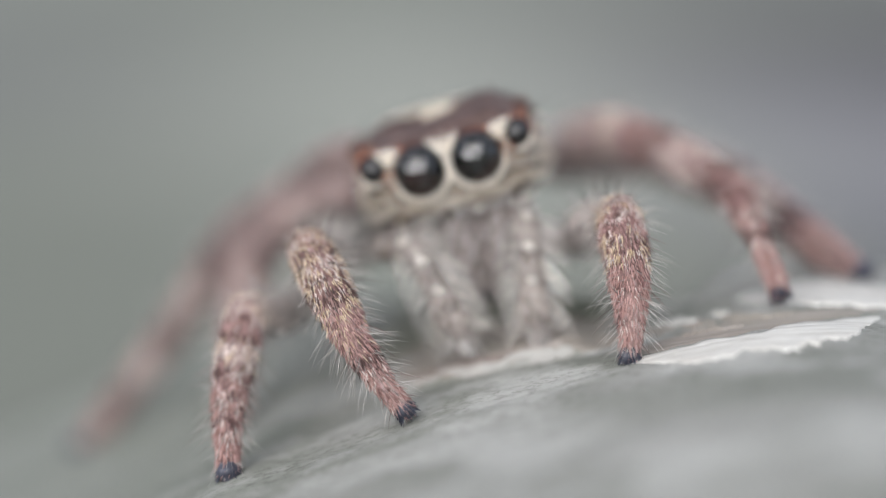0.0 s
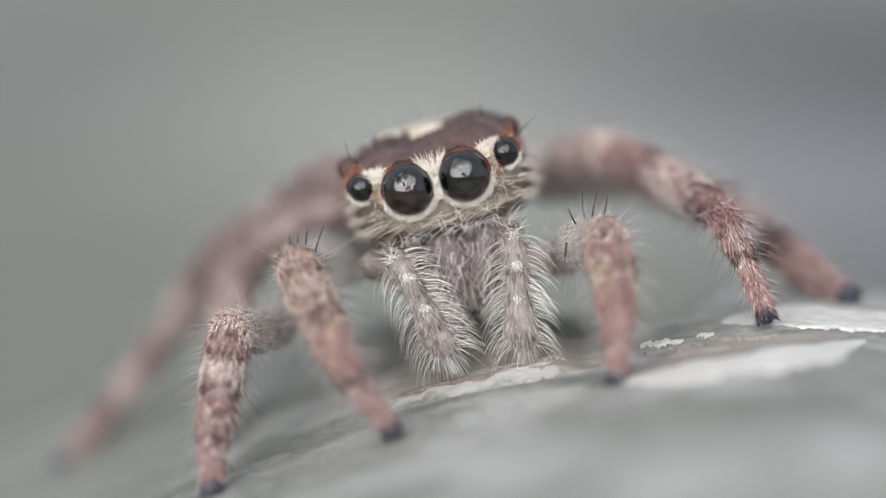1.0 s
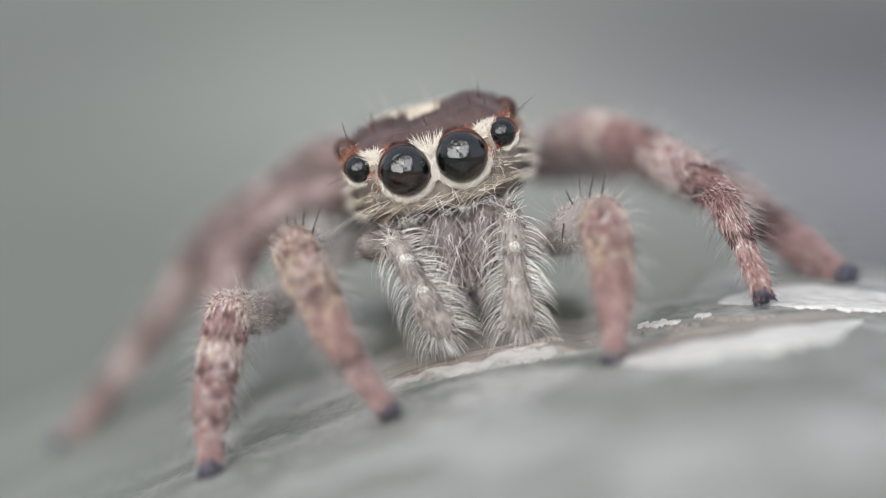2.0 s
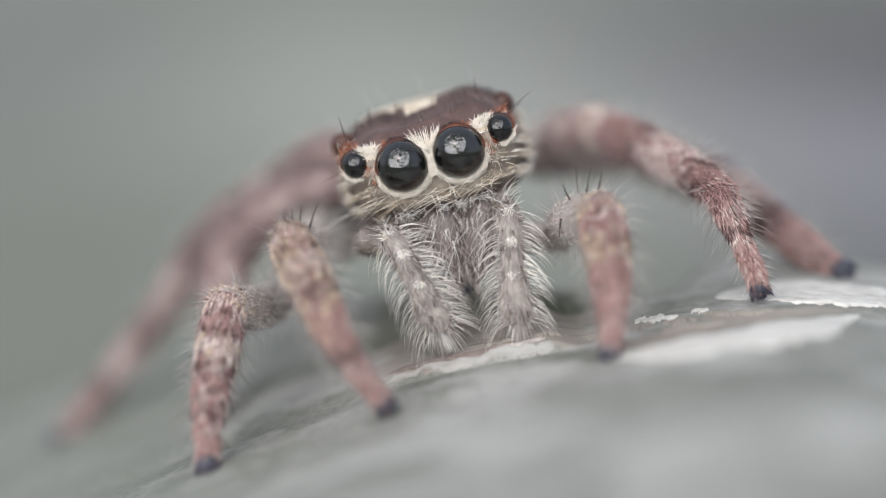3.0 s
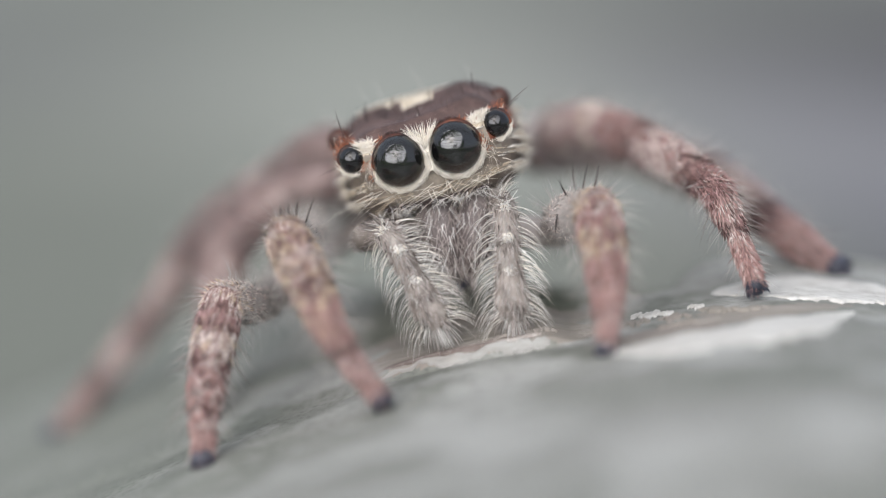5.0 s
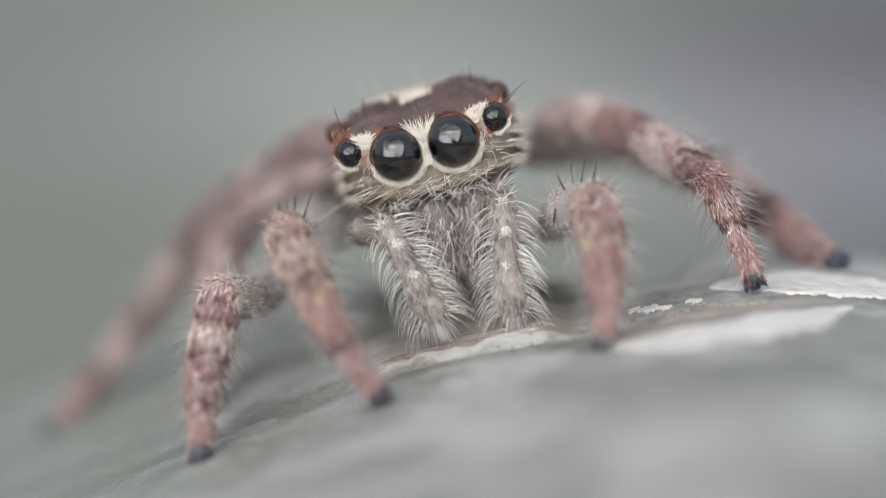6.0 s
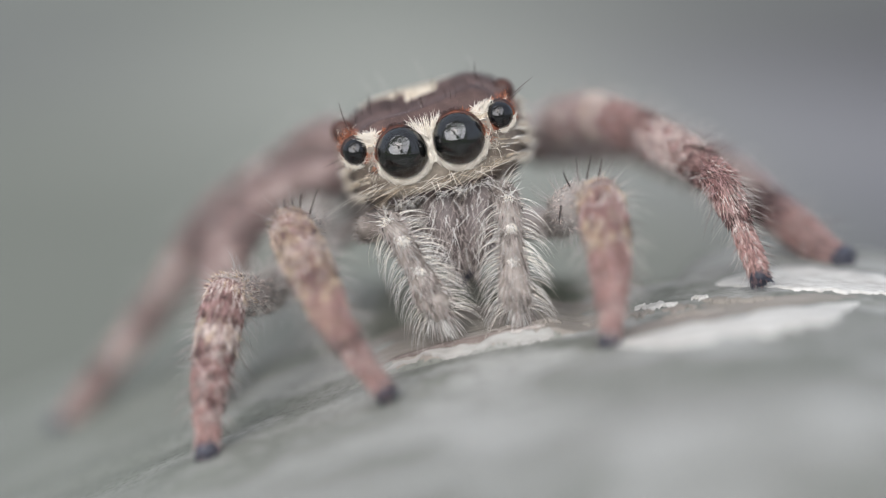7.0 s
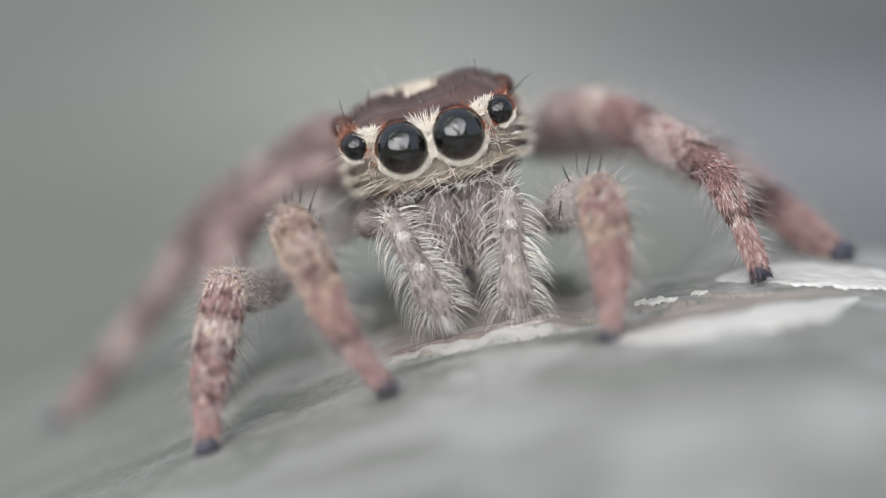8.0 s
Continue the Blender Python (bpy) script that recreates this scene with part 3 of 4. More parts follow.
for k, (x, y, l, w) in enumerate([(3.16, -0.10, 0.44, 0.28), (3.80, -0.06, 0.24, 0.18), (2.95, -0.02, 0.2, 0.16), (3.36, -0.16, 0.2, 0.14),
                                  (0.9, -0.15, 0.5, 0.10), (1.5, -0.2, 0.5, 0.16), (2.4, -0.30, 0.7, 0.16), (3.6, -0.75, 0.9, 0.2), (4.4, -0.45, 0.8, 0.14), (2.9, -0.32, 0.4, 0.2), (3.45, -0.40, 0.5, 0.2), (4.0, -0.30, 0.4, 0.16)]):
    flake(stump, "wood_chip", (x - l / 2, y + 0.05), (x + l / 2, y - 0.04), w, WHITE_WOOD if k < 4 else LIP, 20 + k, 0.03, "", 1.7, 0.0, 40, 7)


HAIR_MOSS = hair_mat("moss_blade", (0.09, 0.105, 0.08), (0.25, 0.27, 0.22))


def moss_tuft(x, y, wide, deep, count, seed):
    """A low tuft of dark moss on the wood."""
    g, blades = np.random.default_rng(seed), Hairs()
    for _ in range(count):
        u = g.normal(size=2) * 0.5
        px, py = x + u[0] * wide, y + u[1] * deep
        tall = max(0.25, 1 - 0.6 * float(u @ u)) * g.uniform(0.12, 0.30)
        blades.add((px, py, float(wood_top(px, py)) - 0.03), (g.normal() * 0.4 + u[0] * 0.5, g.normal() * 0.4, 1), tall, 0.009, bend=(g.normal() * 0.2, 0, 0), mat=0, seg=3)
    o = (x, y, float(wood_top(x, y)))
    ob = new("moss_tuft", mesh_of("moss_tuft", *blades.geo()[:2], [HAIR_MOSS], None, True, o))
    ob.location = STAGE + Vector(o) * MM
    return tagged(ob, "low dark green tuft of moss on the weathered wood", "moss")


moss_tuft(1.92, 1.4, 0.46, 0.4, 620, 41)


# ---------------------------------------------------------------- the spider
spider = new("jumping_spider")
spider.location = STAGE + BASE * MM
tagged(spider, "reddish-brown hairy jumping spider with black glossy eyes on the wood", "spider")
rng = np.random.default_rng(5)

# head: its own axes (across, back, up), leaning with the wood
LEAN = radians(14.5)
HEAD = np.array([-0.187, 0.50, 1.518])
AX = np.array([math.cos(LEAN), 0, math.sin(LEAN)])
AY = np.array([0.0, 1.0, 0.0])
AZ = np.array([-math.sin(LEAN), 0, math.cos(LEAN)])


def on_head(p):
    p = np.array([tuple(q) for q in p], float)
    return HEAD + p[:, :1] * AX + p[:, 1:2] * AY + p[:, 2:3] * AZ


def head_point(a, b, c):
    return HEAD + a * AX + b * AY + c * AZ


def head_way(a, b, c):
    return a * AX + b * AY + c * AZ


#            back   half  top    bottom
CARAPACE = [(0.10, 0.75, 0.28, -0.50), (0.14, 0.97, 0.38, -0.64), (0.24, 1.09, 0.45, -0.72), (0.42, 1.25, 0.55, -0.82), (0.8, 1.36, 0.60, -0.98),
            (1.5, 1.40, 0.73, -1.10), (2.3, 1.40, 0.60, -1.15), (3.0, 1.18, 0.15, -1.05), (3.5, 0.7, -0.35, -0.85), (3.65, 0.25, -0.55, -0.7)]


def crown_cream(a, b, wob):
    """Where the crown is cream: a thin middle line and a band behind the lobes."""
    return abs(a) < 0.02 + wob + 0.30 * max(0, b - 0.7) or (b > 1.28 + 5 * wob + 0.25 * abs(a + 0.2) and -0.95 + 4 * wob < a < 0.62 + 4 * wob)


def cheek_wave(a, b, c):
    """Above 0 where the cheek carries a cream band."""
    return math.sin(24.0 * c + 6.0 * b + 2.0 * noise.noise((a * 2, b * 2, c * 2)))


def build_carapace():
    rows = spline(CARAPACE, 56)
    sides = 96
    local, faces, idx = [], [], []
    for y, w, t, b in rows:
        mid, h = (t + b) / 2, (t - b) / 2
        for j in range(sides):
            a = 2 * math.pi * j / sides
            ca, sa = math.cos(a), math.sin(a)
            e = 0.62
            x = w * math.copysign(abs(ca) ** e, ca)
            z = mid + h * math.copysign(abs(sa) ** e, sa)
            lobe = math.exp(-((abs(x) - 0.78) / 0.32) ** 2) * smooth(0.1, 0.45, z) * smooth(0.0, 0.6, y) * smooth(3.2, 2.0, y)
            lobe *= smooth(1.9, 1.2, y) * (1.0 if x > 0 else 0.35)
            dip = smooth(0.15, -0.25, x) * smooth(0.25, 0.6, y) * smooth(1.7, 1.15, y) * smooth(0.2, 0.5, z)
            local.append((x, y, z + 0.11 * float(lobe) - 0.06 * float(dip)))
    n = len(rows)
    for i in range(n - 1):
        for j in range(sides):
            k = (j + 1) % sides
            f = (i * sides + j, i * sides + k, (i + 1) * sides + k, (i + 1) * sides + j)
            faces.append(f)
            c = np.mean([local[q] for q in f], axis=0)
            wob = 0.03 * noise.noise((c[0] * 5, c[1] * 5, c[2] * 5))
            if abs(c[0]) > 1.02 and -0.05 < c[2] < 0.42 + wob and c[1] < 1.4:
                idx.append(3)
            elif c[2] > 0.30 + wob and not crown_cream(c[0], c[1], wob):
                idx.append(0)
            elif c[2] > 0.2:
                idx.append(1)
            elif abs(c[0]) > 0.95 and -0.05 < c[2] and c[1] < 1.3:
                idx.append(3)
            elif c[2] < 0.1 and abs(c[0]) > 0.75 and cheek_wave(*c) < -0.1:
                idx.append(4)
            else:
                idx.append(2)
    faces.append(tuple(reversed(range(sides))))
    idx.append(2)
    faces.append(tuple(range((n - 1) * sides, n * sides)))
    idx.append(2)
    return local, faces, idx


cara = build_carapace()
carapace = part("carapace", (on_head(cara[0]), cara[1], cara[2]), [SKIN_TOP, CREAM, SKIN_FACE, ORANGE, SKIN_CHEEK], spider, "dark brown head shield with a cream middle stripe")

# eyes: across, back, up, radius
RETINAS = []
EYES = [(-0.43, 0.10, 0.0, 0.392), (0.43, 0.10, 0.0, 0.395), (-1.115, 0.27, 0.165, 0.206), (1.105, 0.27, 0.165, 0.206)]
for a, b, c, r in EYES:
    eye = part("eye", ball(head_point(a, b, c), r, (1, 1, 1), 32, 48), [LENS if r > 0.3 else EYE], spider, "round glossy black eye")
    if r > 0.3:                                             # dark globe behind the clear lens, which the spider can turn
        globe = new("retina", mesh_of("retina", *ball((0, 0, 0), r * 0.965, (1, 1, 1), 24, 36), [RETINA]))
        globe.parent = eye
        globe.location = (Vector(head_point(a, b, c)) - BASE) * MM
        RETINAS.append(globe)
    ring_v, ring_f = [], []
    for i in range(40):                                     # swollen rim round the lens
        th = 2 * math.pi * i / 40
        for j in range(10):
            q = 2 * math.pi * j / 10
            rr = r * 0.965 + 0.045 * math.cos(q)
            ring_v.append(head_point(a + rr * math.cos(th), b + 0.07 + 0.06 * math.sin(q) * 1.6, c + rr * math.sin(th)))
            ring_f.append((i * 10 + j, i * 10 + (j + 1) % 10, (i + 1) % 40 * 10 + (j + 1) % 10, (i + 1) % 40 * 10 + j))
    part("eye_rim", (ring_v, ring_f), [RIM], eye, "orange-red rim of the eye")
for across in (-1.31, 1.22):
    part("rear_eye", ball(head_point(across, 1.20, 0.38), 0.20, (1, 1, 1), 14, 20), [REAR_EYE], spider, "small dark red-brown rear eye")


def crown_tone(a, b, r, wob):
    """Hair on the crown: rufous at its front edge, grey-mauve as painted sheen in the middle of each lobe, dark behind
    and at the sides.
    """
    b, mid = b + 0.25 * wob, abs(abs(a) - 0.6)
    if b < 0.34:
        return 4 if r < 0.55 else 2 if r < 0.85 else 1
    if b < 1.0 and mid < 0.42:
        return 1 if r < 0.82 else 2 if r < 0.95 else 3
    return 2 if r < 0.55 else 5 if r < 0.85 else 1


def face_hair():
    """Cream rings round the eyes, blaze, moustache, cheek stripes and crown bristles."""
    ring, face, crown = Hairs(), Hairs(), Hairs()
    for n, (a, b, c, r) in enumerate(EYES):                # fur laid round each eye
        big = r > 0.3
        for _ in range(1200 if big else 480):
            th = rng.uniform(0, 2 * math.pi)
            up = math.sin(th)
            inner = math.cos(th) * (-a) > 0
            if up > (0.75 if inner else -0.10 if big else -0.25) :
                continue
            lay = rng.random()
            k = r * (0.985 + (0.125 if big else 0.16) * lay)
            p = head_point(a + k * math.cos(th), b - 0.01 - 0.06 * rng.random() + 0.05 * lay, c + k * math.sin(th))
            turn = 1 if math.cos(th) > 0 else -1           # strands sweep down and away from the eye's top
            tang = turn * rng.uniform(0.5, 1.1) * (1 if rng.random() < 0.8 else -1)
            d = head_way(math.cos(th) * 0.28 + math.sin(th) * tang, -0.22 + rng.normal() * 0.08, math.sin(th) * 0.28 - math.cos(th) * tang)
            inward = head_way(-math.cos(th), 0.1, -math.sin(th)) * 0.28
            ring.add(p, d, rng.uniform(0.14, 0.26) * (1 if big else 0.7), 0.0075, bend=inward, mat=0, seg=3)
    for _ in range(430):                                   # blaze between the big eyes, fanning upwards
        u = rng.random()
        half = 0.035 + 0.14 * u
        x = rng.uniform(-half, half)
        p = head_point(x, 0.03 + 0.17 * max(0, u - 0.5), -0.26 + 0.52 * u)
        face.add(p, head_way(x * 2.4 + rng.normal() * 0.06, -0.12 + 0.16 * u, 0.9), rng.uniform(0.16, 0.30), 0.0072, bend=head_way(x * 0.6 + rng.normal() * 0.08, 0.10, 0), mat=0, seg=3)
    for s in (-1, 1):                                      # white tuft above each small eye
        for _ in range(330):
            u = rng.random()
            p = head_point(s * (0.78 + 0.22 * u + rng.normal() * 0.03), 0.14 + 0.14 * u + rng.normal() * 0.02, 0.16 + 0.20 * rng.random() ** 0.7)
            face.add(p, head_way(s * rng.uniform(-0.9, 0.5), -0.10, rng.uniform(0.0, 0.5)), rng.uniform(0.10, 0.16), 0.009, bend=head_way(s * 0.2, 0.25, 0), mat=0, seg=3)
    for a, b, c, r in EYES:                                # rufous down over the upper edge of the eyes
        for _ in range(300 if r > 0.3 else 150 if a < 0 else 80):
            th = rng.uniform(-0.15, math.pi + 0.15) if r > 0.3 else rng.uniform(-0.6, math.pi * 0.75)
            ca, sa = math.cos(th), math.sin(th)
            if a < 0 and r < 0.3:
                ca = -ca
            k = r * rng.uniform(0.98, 1.10)
            orange = r < 0.3 or ca * a > 0.3 * abs(a)
            face.add(head_point(a + k * ca, b + 0.03 + 0.05 * rng.random(), c + k * sa), head_way(ca * 0.6 + rng.normal() * 0.5, -0.15, sa * 0.7 + rng.normal() * 0.3), rng.uniform(0.04, 0.085), 0.007,
                     mat=3 if orange and rng.random() < 0.6 else 4 if rng.random() < 0.6 else 2, seg=2)
    for s, b0, c0, sa, sc, count in ((-1, 0.42, 0.30, 0.08, 0.11, 340), (1, 0.46, 0.34, 0.05, 0.06, 90), (-1, 0.16, -0.06, 0.03, 0.10, 220), (1, 0.14, -0.02, 0.03, 0.10, 200)):   # orange down at the outer side of the eyes
        for _ in range(count):
            a0 = s * (1.20 if b0 > 0.3 else 0.855) + rng.normal() * sa
            cc = c0 + rng.normal() * sc
            face.add(head_point(a0, b0 + rng.normal() * 0.08 + 0.25 * max(0, abs(a0) - 1.18), cc), head_way(s * rng.uniform(-0.2, 0.8), 0.25 + 0.2 * rng.normal(), rng.normal() * 0.6), rng.uniform(0.06, 0.14), 0.0048,
                     mat=3 if rng.random() < 0.55 else 4 if rng.random() < 0.85 else 0, seg=2)
    for _ in range(420):                                   # dark strands painting the shadow gap where the face ends above the jaws
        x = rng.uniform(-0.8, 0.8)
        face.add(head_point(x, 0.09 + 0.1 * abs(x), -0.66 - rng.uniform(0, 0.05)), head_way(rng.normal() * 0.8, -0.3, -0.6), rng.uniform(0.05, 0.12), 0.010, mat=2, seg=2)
    for _ in range(26):                                    # cream fringe under the big eyes
        x = rng.uniform(-1.0, 1.0)
        z = -0.42 - rng.uniform(0, 0.14) + 0.22 * max(0, abs(x) - 0.45)
        face.add(head_point(x, 0.06 + 0.16 * abs(x), z), head_way(rng.normal() * 0.9, -0.30, -0.35), rng.uniform(0.16, 0.28), 0.0075, bend=(0, 0.2, -0.2), mat=1 if rng.random() < 0.5 else 0, seg=3)
    for _ in range(54):                                    # long crossing moustache hairs
        x = rng.uniform(-0.95, 1.1)
        way = -1 if rng.random() < 0.7 else 1
        face.add(head_point(x, 0.05 + 0.12 * abs(x), rng.uniform(-0.60, -0.40) + 0.05 * abs(x)), head_way(way * rng.uniform(0.6, 1.1), -0.30, -rng.uniform(0.0, 0.35)),
                 rng.uniform(0.45, 1.0) * (1 if way < 0 else 0.55), 0.0047, bend=(rng.normal() * 0.12, 0.26, rng.uniform(-0.55, 0.10)), mat=0 if rng.random() < 0.65 else 1, seg=8)
    for s in (-1, 1):                                      # curled hairs at the outer lower side of the big eyes
        for _ in range(22):
            a0, c0 = s * rng.uniform(0.80, 0.98), rng.uniform(-0.30, 0.06)
            face.add(head_point(a0, 0.12 + 0.1 * rng.random(), c0), head_way(s * rng.uniform(0.2, 1.0), -0.35, rng.uniform(-0.5, 0.7)), rng.uniform(0.16, 0.34), 0.0052,
                     bend=head_way(-s * rng.uniform(0.2, 0.7), 0.1, -rng.uniform(0.3, 1.0)), mat=0, seg=7)
    for _ in range(110):                                   # short white hairs along the lower edge of the face
        x = rng.uniform(-0.75, 0.75)
        face.add(head_point(x, 0.08 + 0.1 * abs(x), -0.69 - rng.uniform(0, 0.09)), head_way(rng.normal() * 0.9, -0.6, rng.uniform(-0.8, 0.25)), rng.uniform(0.10, 0.26), 0.0040,
                 bend=(rng.normal() * 0.2, 0, -0.2), mat=5, seg=3)
    p, n = scatter((on_head(cara[0]), cara[1]), 20000, rng)
    q = p - HEAD
    la, lb, lc = q @ AX, q[:, 1], q @ AZ
    for i in range(len(p)):
        if lb[i] > 2.2:
            continue
        if -0.08 < lc[i] < 0.45 and abs(la[i]) > 0.95 and lb[i] < 1.4:   # bare red-brown skin behind the small eyes
            continue
        if lc[i] < 0.12 and abs(la[i]) > 0.6:              # cheeks: cream bands over a dark ground
            if cheek_wave(la[i], lb[i], lc[i]) > 0.0:
                face.add(p[i], head_way(np.sign(la[i]) * 0.6 + rng.normal() * 0.25, 0.1, -0.15) + n[i] * 0.4, rng.uniform(0.13, 0.27), 0.0085,
                         mat=0 if rng.random() < 0.6 else 1, seg=2)
            elif rng.random() < 0.4:
                face.add(p[i], head_way(np.sign(la[i]) * 0.5, 0.3, -0.2) + n[i] * 0.3, rng.uniform(0.06, 0.12), 0.008, mat=2, seg=2)
        elif lc[i] < 0.1:
            if rng.random() < 0.03:
                face.add(p[i], head_way(rng.normal() * 0.7, -0.2, -0.5) + n[i] * 0.4, rng.uniform(0.12, 0.22), 0.007, mat=1, seg=2)
        elif lc[i] > 0.33:
            stripe = crown_cream(la[i], lb[i], 0.0)
            d = head_way(rng.normal() * 0.25, 0.9, 0.12) + n[i] * 0.25
            if stripe:
                crown.add(p[i], d, rng.uniform(0.12, 0.2), 0.010, mat=0, seg=2)
            elif rng.random() < 0.75:
                crown.add(p[i], d, rng.uniform(0.08, 0.16), 0.006, mat=crown_tone(la[i], lb[i], rng.random(), noise.noise((p[i] * 4.0))), seg=2)
    for _ in range(56):                                    # short upright bristles over the crown
        x, y = rng.uniform(-1.2, 1.2), rng.uniform(0.1, 1.6)
        z = 0.56 + 0.06 * y + 0.08 * math.exp(-((abs(x) - 0.78) / 0.3) ** 2) - 0.5 * max(0, abs(x) - 1.05)
        crown.add(head_point(x, y, z - 0.05), head_way(rng.normal() * 0.15, -0.1 + rng.normal() * 0.3, 1), rng.uniform(0.12, 0.28), 0.005,
                  bend=head_way(rng.normal() * 0.1, -0.1, 0), mat=2, seg=3)
    for a, b, c, d, l in [(-1.16, 0.45, 0.50, (-0.15, -0.2, 1.0), 0.52), (1.24, 0.45, 0.30, (0.75, -0.1, 0.55), 0.55), (1.28, 0.5, 0.28, (0.5, -0.2, 0.42), 0.34),
                          (-1.28, 0.4, 0.10, (-1.0, -0.1, -0.10), 0.52), (-1.28, 0.45, 0.0, (-1.0, -0.2, -0.25), 0.34), (-0.8, 0.9, 0.66, (0.1, -0.3, 1.0), 0.3),
                          (0.9, 0.9, 0.68, (0.0, -0.3, 1.0), 0.34), (0.2, 0.9, 0.6, (0.05, 0, 1), 0.34), (-0.35, 1.0, 0.6, (-0.1, 0, 1), 0.3)]:
        crown.add(head_point(a, b, c), head_way(*d), l, 0.011, bend=head_way(0.12, -0.1, -0.05), mat=2, seg=6)
    for a, c in [(-0.75, 0.75), (0.12, 0.85), (0.95, 0.7), (-0.5, 0.78)]:
        crown.add(head_point(a, 1.6, c - 0.2), head_way(-0.12, 0, 1), 0.6, 0.008, bend=head_way(-0.1, 0, 0), mat=3, seg=4)
    part("eye_ring_hair", ring.geo(), [HAIR_CREAM], carapace, "cream hair rings round the eyes", kind="stuff")
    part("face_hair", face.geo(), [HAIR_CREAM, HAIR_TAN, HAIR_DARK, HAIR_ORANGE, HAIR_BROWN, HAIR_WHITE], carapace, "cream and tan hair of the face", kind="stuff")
    part("crown_hair", crown.geo(), [HAIR_CREAM, HAIR_CROWN, HAIR_DARK, HAIR_FINE, HAIR_RUFOUS, HAIR_BROWN], carapace, "short dark bristles on the crown", kind="stuff")


face_hair()

# jaws
for rows in ([(-0.02, 1.0, 0.58, 0.34), (0.08, 0.80, 0.10, 0.32), (0.15, 0.80, -0.26, 0.24), (0.20, 0.86, -0.50, 0.12)],
             [(0.62, 1.03, 0.70, 0.34), (0.56, 0.83, 0.22, 0.32), (0.50, 0.83, -0.16, 0.24), (0.46, 0.89, -0.42, 0.12)]):
    jaw_geo = tube(rows, 18, 22)
    jaw = part("chelicera", jaw_geo, [SKIN_JAW], spider, "pinkish-grey hairy jaw")
    fuzz = Hairs()
    p, n = scatter(jaw_geo, 520, rng)
    for i in range(len(p)):
        if n[i][1] < 0.3:
            fuzz.add(p[i], n[i] * 0.4 + np.array([rng.normal() * 0.35, -0.25, -0.8]), rng.uniform(0.18, 0.42), 0.0065,
                     bend=(rng.normal() * 0.15, 0.1, -0.1), mat=int(rng.random() < 0.22), seg=3)
    part("hair", fuzz.geo(), [HAIR_GREY, HAIR_WHITE], jaw, kind="stuff")
    x, y, z, _ = rows[-1]
    part("fang", tube([(x, y - 0.05, z + 0.06, 0.10), (x * 0.6 + 0.13, y - 0.10, z - 0.06, 0.075), (0.33, y - 0.12, z - 0.17, 0.03)], 8, 12), [CLAW], jaw, "dark blue-black fang")


def build_palp(rows, cuts):
    """A feather-haired pedipalp: segments and long white curved fringe."""
    first = None
    fringe = Hairs()
    for name, (i, j) in cuts:
        geo = tube(rows[i:j + 1], 12, 18)
        ob = part(name, geo, [SKIN_PALP], first or spider, "" if first else "grey-brown palp with a fringe of long white hairs")
        first = first or ob
        a, b = np.array(rows[i][:3]), np.array(rows[j][:3])
        t = (b - a) / np.linalg.norm(b - a)
        p, n = scatter(geo, 420, rng)
        for q in range(len(p)):
            white = rng.random() < 0.45
            fringe.add(p[q], t * 0.9 + n[q] * 0.30 + rng.normal(size=3) * 0.12, rng.uniform(0.10, 0.20), 0.0085, mat=1 if white else 2 if rng.random() < 0.90 else 3, seg=2)
        side = np.cross(t, (0, 1, 0))
        side /= np.linalg.norm(side)
        long_n = {"pedipalp": 26, "palp_patella": 40, "palp_tibia": 72, "palp_tarsus": 116}[name]
        for h in range(long_n):
            u = (h // 2 + rng.uniform(0.2, 0.8)) / (long_n / 2) * 1.05 - 0.05
            s = 1 if h % 2 else -1
            c = a + (b - a) * u
            r = rows[i][3] + (rows[j][3] - rows[i][3]) * u
            front = rng.uniform(-0.65, 0.30)
            out = side * s * math.sqrt(1 - min(0.98, front * front)) + np.array([0, front, 0])
            fringe.add(c + out * r * 0.9, out * 1.0 + t * rng.uniform(-0.10, 0.20), rng.uniform(0.40, 0.66), 0.0056, bend=t * rng.uniform(0.45, 0.85) - out * 0.20, mat=rng.choice((0, 1, 4), p=(0.35, 0.35, 0.30)), seg=6)
        for _ in range(0 if name == "palp_tarsus" else 70):   # pale spots of scales on the joints
            out = np.array([rng.normal() * 0.32, -1, 0.15 + rng.normal() * 0.25])
            fringe.add(b + out / np.linalg.norm(out) * rows[j][3] * 0.98, t + rng.normal(size=3) * 0.5, rng.uniform(0.08, 0.14), 0.013, mat=0 if rng.random() < 0.6 else 4, seg=2)
    e, t = np.array(rows[-1][:3]), np.array(rows[-1][:3]) - np.array(rows[-2][:3])
    t /= np.linalg.norm(t)
    for _ in range(110):                                   # brush at the tip
        w = rng.normal(size=3) * 0.45
        fringe.add(e + w * 0.16, t + w * 0.9, rng.uniform(0.22, 0.42), 0.0068, bend=t * 0.15 - w * 0.2, mat=0 if rng.random() < 0.3 else 1 if rng.random() < 0.6 else 2, seg=4)
    for _ in range(26):
        fringe.add(np.array(rows[-5][:3]) + rng.normal(size=3) * 0.08 + (0, -0.15, 0.1), (rng.normal() * 0.7, -0.5, rng.uniform(0.2, 1.2)), rng.uniform(0.15, 0.32), 0.007, mat=0 if rng.random() < 0.6 else 3, seg=3)
    part("fringe", fringe.geo(), [HAIR_WHITE, HAIR_FINE, HAIR_GREY, HAIR_DARK, HAIR_CREAM], first, "long white curved hairs", kind="stuff")


PALP_CUTS = [("pedipalp", (0, 1)), ("palp_patella", (1, 2)), ("palp_tibia", (2, 3)), ("palp_tarsus", (3, 5))]
